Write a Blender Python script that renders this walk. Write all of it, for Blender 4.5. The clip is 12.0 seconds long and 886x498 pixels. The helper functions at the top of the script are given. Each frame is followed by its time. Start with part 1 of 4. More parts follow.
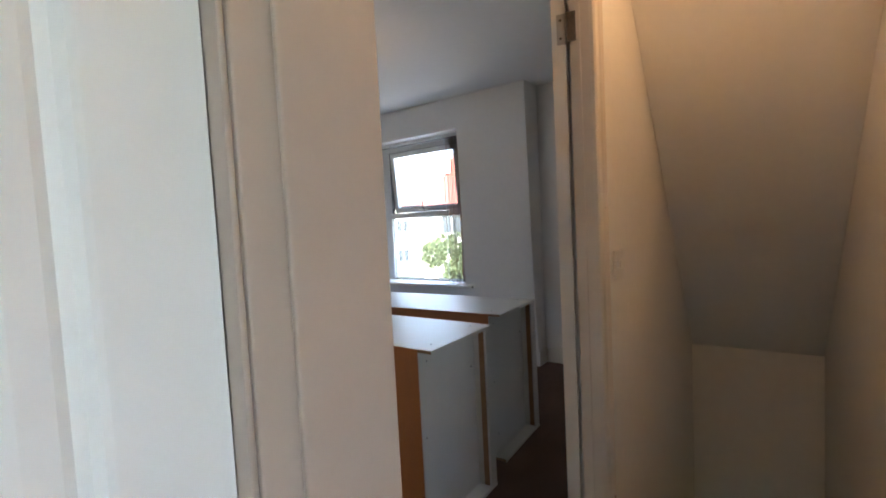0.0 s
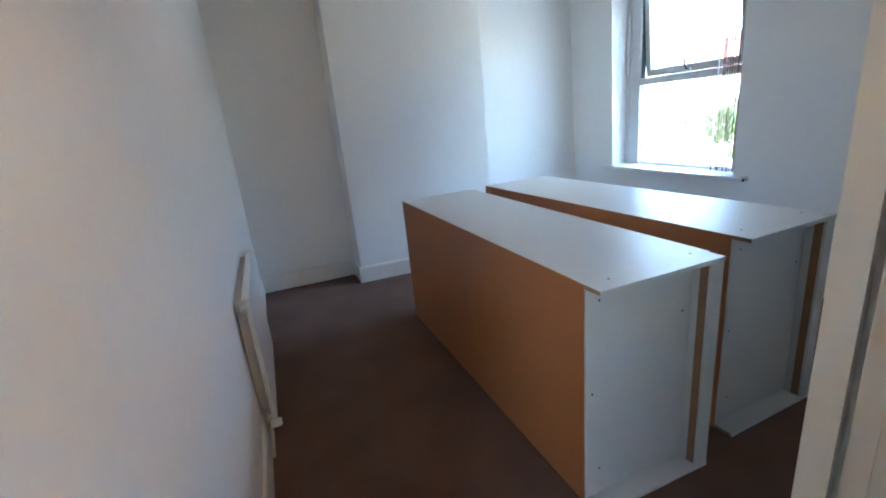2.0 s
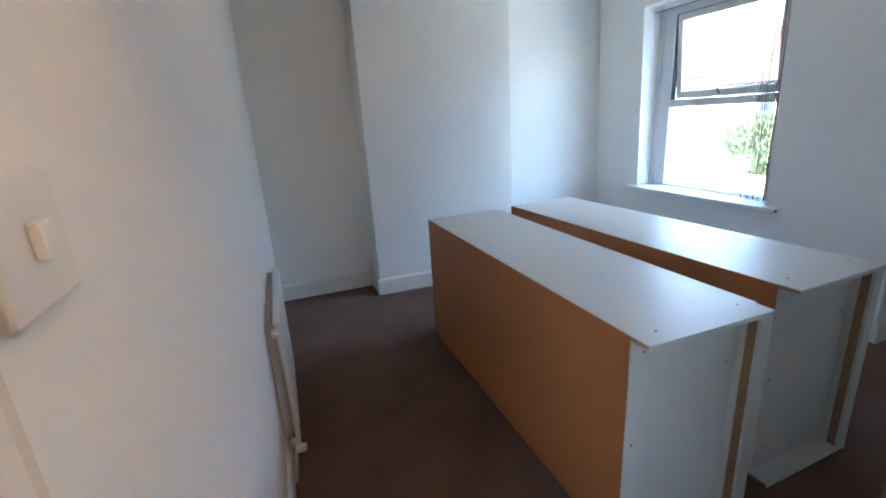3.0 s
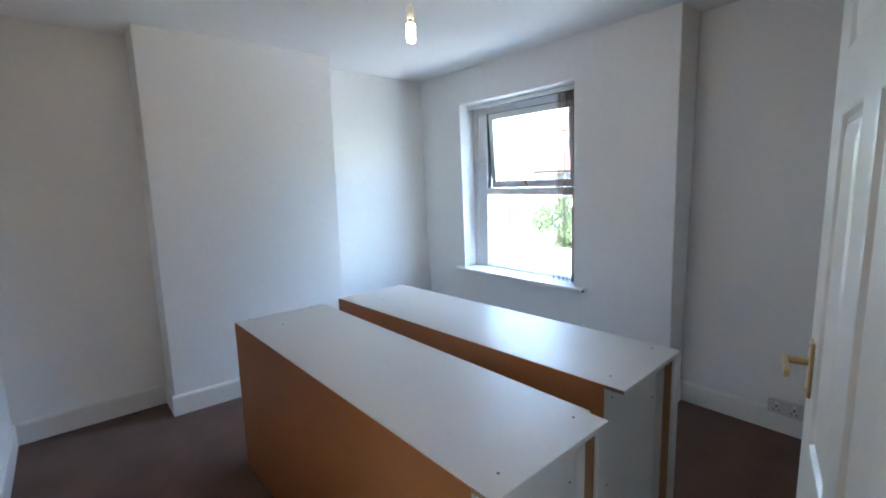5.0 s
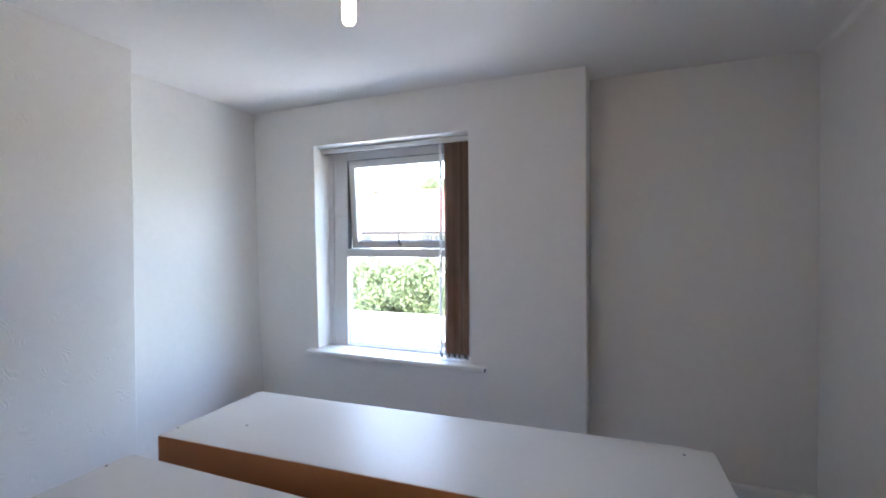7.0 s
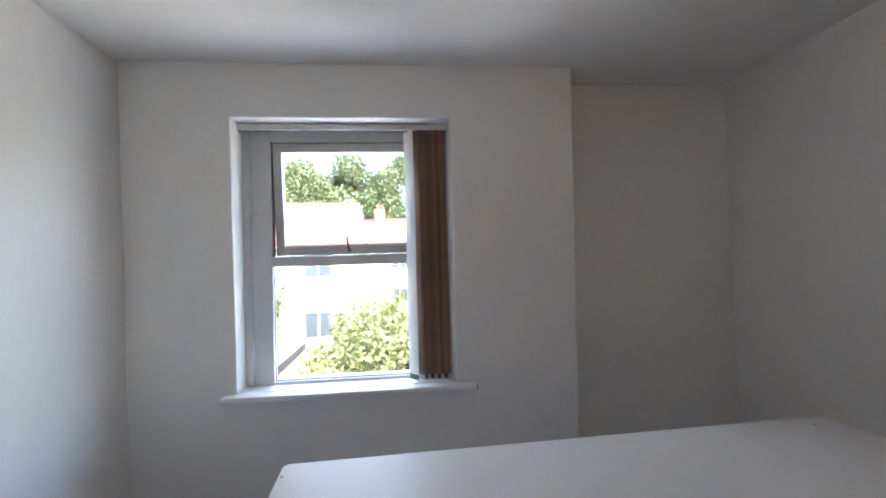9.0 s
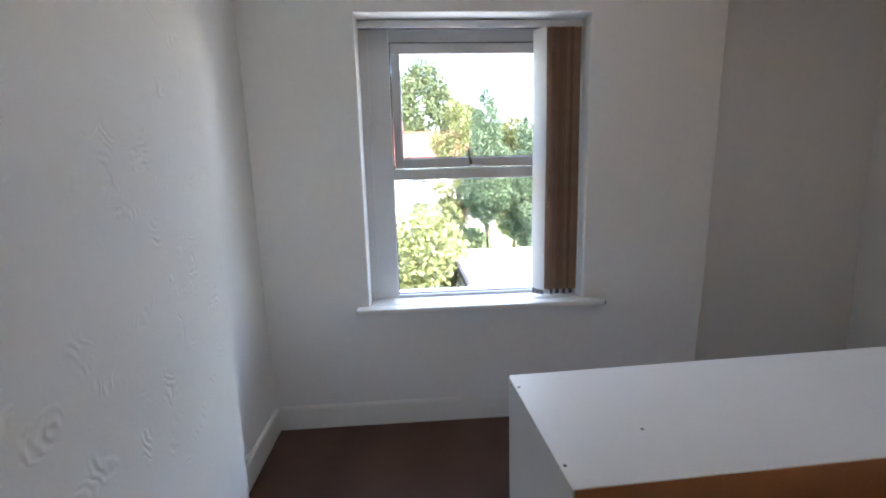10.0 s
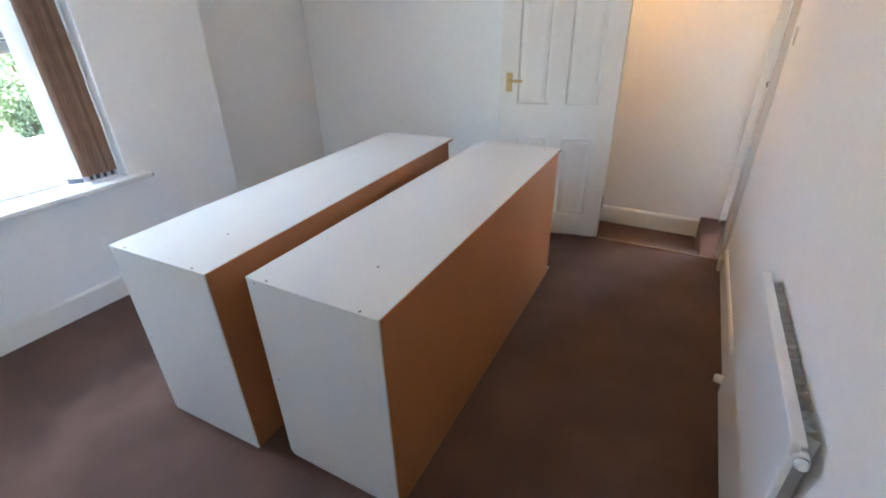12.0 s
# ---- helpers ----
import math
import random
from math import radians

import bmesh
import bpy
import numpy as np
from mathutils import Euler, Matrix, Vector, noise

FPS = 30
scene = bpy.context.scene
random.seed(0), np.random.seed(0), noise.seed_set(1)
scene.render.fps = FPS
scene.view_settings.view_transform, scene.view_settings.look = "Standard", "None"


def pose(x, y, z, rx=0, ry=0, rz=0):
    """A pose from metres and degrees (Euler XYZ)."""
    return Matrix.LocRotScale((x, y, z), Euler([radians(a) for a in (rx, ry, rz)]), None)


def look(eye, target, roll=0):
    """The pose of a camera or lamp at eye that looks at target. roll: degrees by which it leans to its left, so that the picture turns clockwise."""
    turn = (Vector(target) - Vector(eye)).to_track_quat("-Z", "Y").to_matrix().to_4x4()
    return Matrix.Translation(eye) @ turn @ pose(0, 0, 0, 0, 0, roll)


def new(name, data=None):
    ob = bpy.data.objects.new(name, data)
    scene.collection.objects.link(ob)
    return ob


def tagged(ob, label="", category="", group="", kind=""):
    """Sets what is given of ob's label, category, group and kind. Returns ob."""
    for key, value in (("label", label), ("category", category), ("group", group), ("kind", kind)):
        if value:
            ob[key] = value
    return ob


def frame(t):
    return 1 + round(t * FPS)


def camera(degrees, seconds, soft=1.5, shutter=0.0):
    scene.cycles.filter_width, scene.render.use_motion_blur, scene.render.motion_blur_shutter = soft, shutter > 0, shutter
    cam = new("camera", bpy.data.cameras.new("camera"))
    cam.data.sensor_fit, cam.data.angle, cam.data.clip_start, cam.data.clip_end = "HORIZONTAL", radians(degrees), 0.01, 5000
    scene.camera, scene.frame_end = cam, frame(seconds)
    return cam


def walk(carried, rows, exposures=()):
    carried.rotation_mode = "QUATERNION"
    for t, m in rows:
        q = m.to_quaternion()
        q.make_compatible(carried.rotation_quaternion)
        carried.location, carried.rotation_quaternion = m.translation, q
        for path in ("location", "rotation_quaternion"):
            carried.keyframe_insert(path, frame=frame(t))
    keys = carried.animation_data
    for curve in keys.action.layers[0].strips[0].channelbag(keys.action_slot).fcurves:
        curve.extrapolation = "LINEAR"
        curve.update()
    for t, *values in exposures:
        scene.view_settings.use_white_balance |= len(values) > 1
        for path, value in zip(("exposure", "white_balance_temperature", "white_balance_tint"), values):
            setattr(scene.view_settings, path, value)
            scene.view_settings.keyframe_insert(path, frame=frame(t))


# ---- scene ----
cam = camera(89.8, 12.0, 1.9)
PATH = [
    (0, (4.037, 0.432, 1.305), (2.884, 2.062, 1.192), -2.9),
    (0.5, (4.018, 0.634, 1.298), (2.646, 2.081, 1.154), -3.9),
    (1, (3.973, 0.839, 1.317), (2.324, 1.931, 1.015), -5.2),
    (1.5, (3.963, 0.982, 1.313), (2.173, 1.769, 0.894), -5.2),
    (2, (3.89, 1.023, 1.312), (2.095, 1.689, 0.734), -5.7),
    (2.5, (3.804, 0.968, 1.358), (2.026, 1.59, 0.684), -5.4),
    (2.7, (3.797, 0.951, 1.394), (2.001, 1.560, 0.756), -4.9),
    (4.3, (3.831, 1.013, 1.473), (2.113, 2.016, 1.266), -2.7),
    (4.5, (3.793, 1.039, 1.476), (2.172, 2.189, 1.248), -2.1),
    (5, (3.585, 1.165, 1.495), (2.081, 2.451, 1.205), -1.5),
    (5.5, (3.384, 1.242, 1.482), (2.037, 2.667, 1.087), -0.6),
    (6, (3.228, 1.312, 1.487), (1.92, 2.747, 1.009), -0.7),
    (6.5, (2.969, 1.361, 1.504), (1.865, 3.003, 1.216), 0.2),
    (7, (2.635, 1.342, 1.49), (1.886, 3.196, 1.46), -0.3),
    (7.5, (2.337, 1.396, 1.457), (1.736, 3.303, 1.494), -0.7),
    (7.7, (2.206, 1.443, 1.448), (1.715, 3.381, 1.508), -1.2),
    (9.3, (1.244, 1.599, 1.403), (1.480, 3.585, 1.437), -1.5),
    (9.5, (1.111, 1.649, 1.421), (1.242, 3.642, 1.319), -1.9),
    (10, (0.805, 1.675, 1.411), (0.936, 3.643, 1.08), -1.5),
    (10.5, (0.565, 1.587, 1.425), (1.021, 3.497, 1.045), -6.8),
    (11, (0.483, 1.428, 1.45), (1.71, 2.93, 0.965), -3.8),
    (11.5, (0.447, 1.262, 1.475), (2.05, 2.298, 0.878), -1.2),
    (12, (0.407, 1.19, 1.503), (1.957, 2.047, 0.574), -1.4),
]
walk(cam, [(t, look(eye, target, roll)) for t, eye, target, roll in PATH], [
    (0, 4.05, 6350, 10), (0.5, 4.33, 6200, 10), (1, 4.6, 5800, 6), (1.5, 4.8, 5350, 2), (2.7, 4.9, 5400, 3), (4.3, 4.77, 5440, 4),
    (5.2, 4.86, 5600, 5), (6.0, 4.97, 5700, 9), (6.5, 4.86, 5820, 12), (7.5, 4.48, 6180, 12), (9.5, 4.25, 6480, 12), (10.5, 4.35, 6500, 12), (11.5, 4.94, 6230, 11), (12, 5.58, 6080, 8)])

# ---- world, sun, exposure ----
world = bpy.data.worlds.new("sky")
scene.world = world
world.use_nodes = True
wn = world.node_tree.nodes
sky = wn.new("ShaderNodeTexSky")
sky.sky_type = 'NISHITA'
sky.sun_disc = False
sky.sun_elevation = radians(48)
sky.sun_rotation = radians(150)
world.node_tree.links.new(sky.outputs[0], wn["Background"].inputs[0])
wn["Background"].inputs[1].default_value = 0.125
sun_data = bpy.data.lights.new("sun", 'SUN')
sun_data.energy, sun_data.angle, sun_data.color = 2.3, radians(0.5), (1.0, 0.95, 0.88)
sun = new("sun", sun_data)
sun.matrix_world = look((0, 0, 0), (-math.sin(radians(150)) * math.cos(radians(48)),
                                   -math.cos(radians(150)) * math.cos(radians(48)), -math.sin(radians(48))))

# added area lamp, unseen above the yard, boosts the sky's light through the window
lamp_data = bpy.data.lights.new("window_fill_lamp", 'AREA')
lamp_data.shape, lamp_data.size, lamp_data.size_y = 'RECTANGLE', 5.5, 1.0
lamp_data.energy, lamp_data.color = 13.0, (0.90, 0.95, 1.0)
fill_lamp = new("window_fill_lamp", lamp_data)
fill_lamp.matrix_world = look((1.16, 6.6, 3.4), (1.25, 2.3, 0.95))

# ---- materials ----


def mat(name, color, rough=0.6, metal=0.0, var=0.06, scale=40.0, bump=0.0, bump_scale=200.0, coarse=2.0, coat=0.0, extra=None):
    """Principled surface with grain at two scales and a fine relief."""
    m = bpy.data.materials.new(name)
    m.use_nodes = True
    n, l = m.node_tree.nodes, m.node_tree.links
    b = n["Principled BSDF"]
    b.inputs["Roughness"].default_value = rough
    b.inputs["Metallic"].default_value = metal
    if coat:
        b.inputs["Coat Weight"].default_value = coat
        b.inputs["Coat Roughness"].default_value = 0.15
    tc = n.new("ShaderNodeTexCoord")
    fine, big = n.new("ShaderNodeTexNoise"), n.new("ShaderNodeTexNoise")
    fine.inputs["Scale"].default_value, big.inputs["Scale"].default_value = scale, coarse
    fine.inputs["Detail"].default_value, big.inputs["Detail"].default_value = 5, 4
    add = n.new("ShaderNodeMath")
    add.operation = 'ADD'
    for s in (fine, big):
        l.new(tc.outputs["Object"], s.inputs["Vector"])
    l.new(fine.outputs[0], add.inputs[0])
    l.new(big.outputs[0], add.inputs[1])
    ramp = n.new("ShaderNodeMapRange")
    ramp.inputs[1].default_value, ramp.inputs[2].default_value = 0.6, 1.4
    ramp.inputs[3].default_value, ramp.inputs[4].default_value = 1 - var, 1 + var
    l.new(add.outputs[0], ramp.inputs[0])
    mul = n.new("ShaderNodeVectorMath")
    mul.operation = 'SCALE'
    mul.inputs[0].default_value = color
    l.new(ramp.outputs[0], mul.inputs["Scale"])
    l.new(mul.outputs[0], b.inputs["Base Color"])
    rr = n.new("ShaderNodeMapRange")
    rr.inputs[1].default_value, rr.inputs[2].default_value = 0.3, 0.7
    rr.inputs[3].default_value, rr.inputs[4].default_value = max(0.02, rough - 0.025), min(1, rough + 0.025)
    l.new(big.outputs[0], rr.inputs[0])
    l.new(rr.outputs[0], b.inputs["Roughness"])
    if bump:
        bn = n.new("ShaderNodeTexNoise")
        bn.inputs["Scale"].default_value, bn.inputs["Detail"].default_value = bump_scale, 3
        l.new(tc.outputs["Object"], bn.inputs["Vector"])
        bp = n.new("ShaderNodeBump")
        bp.inputs["Strength"].default_value, bp.inputs["Distance"].default_value = bump, 0.004
        l.new(bn.outputs[0], bp.inputs["Height"])
        l.new(bp.outputs[0], b.inputs["Normal"])
    return m


def papered(name):
    """White paint over paper with raised comma-shaped swirls."""
    m = mat(name, (0.84, 0.83, 0.81), 0.7, var=0.025, scale=25, coarse=1.3)
    n, l = m.node_tree.nodes, m.node_tree.links
    tc = n.new("ShaderNodeTexCoord")
    vo, no, fn = n.new("ShaderNodeTexVoronoi"), n.new("ShaderNodeTexNoise"), n.new("ShaderNodeTexNoise")
    vo.inputs["Scale"].default_value = 10.0
    no.inputs["Scale"].default_value, no.inputs["Detail"].default_value = 13.0, 2.5
    fn.inputs["Scale"].default_value = 110.0
    warp, shift = n.new("ShaderNodeTexNoise"), n.new("ShaderNodeVectorMath")
    warp.inputs["Scale"].default_value = 16.0
    shift.operation = 'MULTIPLY_ADD'
    shift.inputs[1].default_value = (0.05, 0.05, 0.05)
    l.new(tc.outputs["Object"], warp.inputs["Vector"])
    l.new(warp.outputs["Color"], shift.inputs[0])
    l.new(tc.outputs["Object"], shift.inputs[2])
    l.new(shift.outputs[0], vo.inputs["Vector"])
    for s in (no, fn):
        l.new(tc.outputs["Object"], s.inputs["Vector"])
    k, sn_, ramp, mul, add = (n.new("ShaderNodeMath"), n.new("ShaderNodeMath"), n.new("ShaderNodeMapRange"), n.new("ShaderNodeMath"), n.new("ShaderNodeMath"))
    k.operation, sn_.operation, mul.operation, add.operation = 'MULTIPLY', 'SINE', 'MULTIPLY', 'MULTIPLY_ADD'
    k.inputs[1].default_value = 44.0
    l.new(vo.outputs["Distance"], k.inputs[0])
    l.new(k.outputs[0], sn_.inputs[0])
    ramp.inputs[1].default_value, ramp.inputs[2].default_value = 0.59, 0.67
    l.new(no.outputs[0], ramp.inputs[0])
    l.new(sn_.outputs[0], mul.inputs[0])
    l.new(ramp.outputs[0], mul.inputs[1])
    l.new(fn.outputs[0], add.inputs[0])
    add.inputs[1].default_value = 0.25
    l.new(mul.outputs[0], add.inputs[2])
    bp = n.new("ShaderNodeBump")
    bp.inputs["Strength"].default_value, bp.inputs["Distance"].default_value = 0.24, 0.004
    l.new(add.outputs[0], bp.inputs["Height"])
    l.new(bp.outputs[0], n["Principled BSDF"].inputs["Normal"])
    return m


PAPER = papered("swirl_wallpaper")
WALL = mat("wall_paint", (0.84, 0.83, 0.81), 0.75, var=0.025, scale=25, bump=0.12, bump_scale=120, coarse=1.3)
CEIL = mat("ceiling_paint", (0.85, 0.845, 0.83), 0.85, var=0.02, scale=30, bump=0.1, bump_scale=90)
GLOSS = mat("white_gloss_paint", (0.80, 0.78, 0.74), 0.32, var=0.03, scale=18, bump=0.06, bump_scale=60)
OLDGLOSS = mat("aged_white_gloss", (0.73, 0.67, 0.605), 0.35, var=0.05, scale=14, bump=0.15, bump_scale=45)
cn, cl = OLDGLOSS.node_tree.nodes, OLDGLOSS.node_tree.links
chip, chip_ramp, chip_mix, chip_tc = cn.new("ShaderNodeTexNoise"), cn.new("ShaderNodeMapRange"), cn.new("ShaderNodeMix"), cn.new("ShaderNodeTexCoord")
chip.inputs["Scale"].default_value, chip.inputs["Detail"].default_value = 22.0, 7.0
chip_ramp.inputs[1].default_value, chip_ramp.inputs[2].default_value = 0.73, 0.76
chip_mix.data_type = 'RGBA'
chip_mix.inputs[7].default_value = (0.36, 0.26, 0.18, 1)
cl.new(chip_tc.outputs["Object"], chip.inputs["Vector"])
cl.new(chip.outputs[0], chip_ramp.inputs[0])
cl.new(chip_ramp.outputs[0], chip_mix.inputs[0])
old = cn["Principled BSDF"].inputs["Base Color"].links[0].from_socket
cl.new(old, chip_mix.inputs[6])
cl.new(chip_mix.outputs[2], cn["Principled BSDF"].inputs["Base Color"])
# the jamb's shade on the rear doorway lining is put into this colour
SHADED_CREAM = mat("shaded_cream_gloss", (0.45, 0.365, 0.295), 0.35, var=0.06, scale=14, bump=0.15, bump_scale=45)
UPVC = mat("white_upvc", (0.68, 0.68, 0.685), 0.28, var=0.02, scale=20)
MELAMINE = mat("white_melamine", (0.63, 0.62, 0.60), 0.38, var=0.025, scale=60, bump=0.05, bump_scale=300, coarse=5)
MELAMINE.node_tree.nodes["Principled BSDF"].inputs["Specular IOR Level"].default_value = 0.15
HARDBOARD = mat("brown_hardboard", (0.38, 0.140, 0.046), 0.5, var=0.13, scale=220, bump=0.1, bump_scale=500, coarse=3)
CHIP = mat("raw_chipboard", (0.27, 0.155, 0.08), 0.9, var=0.25, scale=260, bump=0.4, bump_scale=350, coarse=20)
CARPET = mat("brown_carpet", (0.118, 0.066, 0.049), 0.97, var=0.42, scale=260, bump=1.0, bump_scale=330, coarse=4.0)
CARPET.node_tree.nodes["Principled BSDF"].inputs["Sheen Weight"].default_value = 0.2
CARPET.node_tree.nodes["Principled BSDF"].inputs["Sheen Tint"].default_value = (0.66, 0.55, 0.52, 1)
CARPET.node_tree.nodes["Principled BSDF"].inputs["Specular IOR Level"].default_value = 0.15
CARPET.node_tree.nodes["Principled BSDF"].inputs["Sheen Roughness"].default_value = 0.5
BRASS = mat("polished_brass", (0.62, 0.46, 0.23), 0.30, 1.0, var=0.08)
STEEL = mat("worn_steel", (0.42, 0.40, 0.38), 0.4, 1.0, var=0.15)
PLASTIC = mat("white_plastic", (0.78, 0.77, 0.74), 0.35, var=0.02)
AGED = mat("yellowed_plastic", (0.60, 0.58, 0.53), 0.4, var=0.05)
DARK = mat("dark_slot", (0.02, 0.02, 0.02), 0.8, var=0.1)
ENAMEL = mat("white_enamel", (0.79, 0.78, 0.76), 0.3, var=0.02)
GREY = mat("grey_rubber", (0.08, 0.08, 0.085), 0.6, var=0.1)
RUST = mat("rusted_steel", (0.10, 0.075, 0.06), 0.7, 0.4, var=0.4, scale=120)
STRIP = mat("worn_brown_strip", (0.20, 0.13, 0.08), 0.5, 0.3, var=0.2)
COPPER = mat("painted_pipe", (0.72, 0.68, 0.62), 0.4, var=0.05)


def glass(name):
    m = bpy.data.materials.new(name)
    m.use_nodes = True
    n, l = m.node_tree.nodes, m.node_tree.links
    n.remove(n["Principled BSDF"])
    tr, gl, mix, fr = n.new("ShaderNodeBsdfTransparent"), n.new("ShaderNodeBsdfGlossy"), n.new("ShaderNodeMixShader"), n.new("ShaderNodeMath")
    gl.inputs["Roughness"].default_value = 0.02
    lw, rise = n.new("ShaderNodeLayerWeight"), n.new("ShaderNodeMath")
    rise.operation, fr.operation = 'POWER', 'MULTIPLY_ADD'
    rise.inputs[1].default_value = 5.0
    fr.inputs[1].default_value, fr.inputs[2].default_value = 0.9, 0.04
    l.new(lw.outputs["Facing"], rise.inputs[0])
    l.new(rise.outputs[0], fr.inputs[0])
    l.new(fr.outputs[0], mix.inputs[0])
    l.new(tr.outputs[0], mix.inputs[1])
    l.new(gl.outputs[0], mix.inputs[2])
    l.new(mix.outputs[0], n["Material Output"].inputs[0])
    return m


GLASS = glass("window_glass")


def glow(name, color, strength):
    m = bpy.data.materials.new(name)
    m.use_nodes = True
    b = m.node_tree.nodes["Principled BSDF"]
    b.inputs["Base Color"].default_value = (0.9, 0.8, 0.7, 1)
    b.inputs["Emission Color"].default_value = (*color, 1)
    b.inputs["Emission Strength"].default_value = strength
    return m


# ---- mesh helpers ----


def add_box(bm, x0, y0, z0, x1, y1, z1, m=None):
    vs = [bm.verts.new(m @ Vector(p) if m else p) for p in ((x0, y0, z0), (x1, y0, z0), (x1, y1, z0), (x0, y1, z0),
                                                           (x0, y0, z1), (x1, y0, z1), (x1, y1, z1), (x0, y1, z1))]
    for f in ((0, 3, 2, 1), (4, 5, 6, 7), (0, 1, 5, 4), (1, 2, 6, 5), (2, 3, 7, 6), (3, 0, 4, 7)):
        bm.faces.new([vs[i] for i in f])
    return vs


def rbox(x0, y0, z0, x1, y1, z1, r=0.002, seg=2):
    """A box with rounded edges, as a bmesh."""
    bm = bmesh.new()
    add_box(bm, min(x0, x1), min(y0, y1), min(z0, z1), max(x0, x1), max(y0, y1), max(z0, z1))
    if r:
        bmesh.ops.bevel(bm, geom=bm.edges[:], offset=r, segments=seg, affect='EDGES', profile=0.5)
    return bm


def tube(path, radius, sides=12, cap=True):
    """A round bar along a list of points, as a bmesh."""
    bm = bmesh.new()
    pts = [Vector(p) for p in path]
    radii = radius if isinstance(radius, (list, tuple)) else [radius] * len(pts)
    rings = []
    for i, p in enumerate(pts):
        d = (pts[min(i + 1, len(pts) - 1)] - pts[max(i - 1, 0)]).normalized()
        q = d.to_track_quat('Z', 'Y')
        rings.append([bm.verts.new(p + q @ Vector((radii[i] * math.cos(a), radii[i] * math.sin(a), 0)))
                      for a in (2 * math.pi * k / sides for k in range(sides))])
    for a, b in zip(rings, rings[1:]):
        for k in range(sides):
            f = bm.faces.new((a[k], a[(k + 1) % sides], b[(k + 1) % sides], b[k]))
            f.smooth = True
    if cap:
        bm.faces.new(rings[0][::-1])
        bm.faces.new(rings[-1])
    return bm


def finish(name, bm, material):
    bmesh.ops.recalc_face_normals(bm, faces=bm.faces[:])
    me = bpy.data.meshes.new(name)
    bm.to_mesh(me)
    bm.free()
    me.materials.append(material)
    return new(name, me)


def part(name, bm, material, parent, label=""):
    ob = finish(name, bm, material)
    ob.parent = parent
    return tagged(ob, label)


def setting(name, bm, material, label="", category=""):
    return tagged(finish(name, bm, material), label, category, kind="structure")


def thing(name, place, label, category, group=""):
    ob = new(name)
    ob.empty_display_size = 0.1
    ob.matrix_basis = place
    return tagged(ob, label, category, group)


def slab(us, vs, holes, put, depth):
    """A wall sheet on the grid lines us x vs without the cells in holes, given thickness by depth along put's third axis."""
    bm = bmesh.new()
    front = [[bm.verts.new(put(u, v, 0)) for v in vs] for u in us]
    back = [[bm.verts.new(put(u, v, depth)) for v in vs] for u in us]
    nu, nv = len(us) - 1, len(vs) - 1
    solid = {(i, j) for i in range(nu) for j in range(nv)} - set(holes)
    for i, j in solid:
        for g in (front, back):
            bm.faces.new((g[i][j], g[i + 1][j], g[i + 1][j + 1], g[i][j + 1]))
        for di, dj, a, b in ((-1, 0, (i, j), (i, j + 1)), (1, 0, (i + 1, j), (i + 1, j + 1)),
                             (0, -1, (i, j), (i + 1, j)), (0, 1, (i, j + 1), (i + 1, j + 1))):
            if (i + di, j + dj) not in solid:
                bm.faces.new((front[a[0]][a[1]], front[b[0]][b[1]], back[b[0]][b[1]], back[a[0]][a[1]]))
    bmesh.ops.delete(bm, geom=[v for v in bm.verts if not v.link_faces], context='VERTS')
    return bm


def soften(ob, width=0.006):
    """Plaster corners are never sharp."""
    b = ob.modifiers.new("bevel", 'BEVEL')
    b.width, b.segments, b.limit_method, b.angle_limit = width, 2, 'ANGLE', radians(40)
    return ob


# ---- the shell ----
CH = 2.485           # ceiling height
EX = 3.585           # room face of the wall with the door
HX = 3.685           # its face towards the stairs
FX = 4.35            # far wall of the stairs
RY = 0.80            # room face of the radiator wall
WY = 4.0             # room face of the window wall
RC = 4.235           # face of the recess beside the window
GY = 4.42            # outer face of the front

soften(setting("wall_window", slab([0.0, 0.556, 1.735, 2.444], [0, 0.4, 0.70, 2.19, CH], [(1, 2)], lambda u, v, w: (u, WY + w + ((0.075 - 0.055 * v if v < 0.7 else 0.05 - 0.027 * v) if w < 0.1 else 0), v), GY - WY), WALL,
               "white painted plaster wall with a deep window opening", "wall"))
soften(setting("wall_recess", slab([2.446, EX + 0.06], [0, CH], [], lambda u, v, w: (u, RC + w, v), GY - RC), WALL, "white painted recessed wall beside the window", "wall"))
soften(setting("wall_chimney", slab([0.6, GY], [0, CH], [], lambda u, v, w: (-w, u, v), 0.3), WALL, "white papered wall behind the chimney breast", "wall"))
bm = rbox(0, 1.605, 0, 0.268, 2.873, CH, 0)
for v in bm.verts:
    if v.co.y > 2 and v.co.x > 0.1:
        v.co.x += 0.034
soften(setting("chimney_breast", bm, PAPER, "white chimney breast papered in raised swirls", "chimney breast"))
soften(setting("wall_door", slab([RY, 1.665, RC], [-0.6, -0.04, 1.962, 2.015, 2.40, CH], [(0, 1), (0, 3)], lambda u, v, w: (EX + w, u, v), HX - EX), WALL,
               "white wall with the bedroom doorway and a fanlight over it", "wall"))
soften(setting("wall_radiator", slab([-0.3, 3.6005, FX, 5.3], [-0.2, 0, 2.0, CH], [(1, 1)], lambda u, v, w: (u, RY - w, v), 0.19), WALL,
               "white wall behind the radiator", "wall"))
soften(setting("floor", rbox(-0.3, 0.80, -0.2, EX + 0.0, GY, 0, 0), CARPET, "dark brown fitted carpet with worn seams", "carpet"))
setting("ceiling", rbox(-0.3, -2.6, CH, 5.3, GY, CH + 0.2, 0), CEIL, "white painted ceiling", "ceiling")

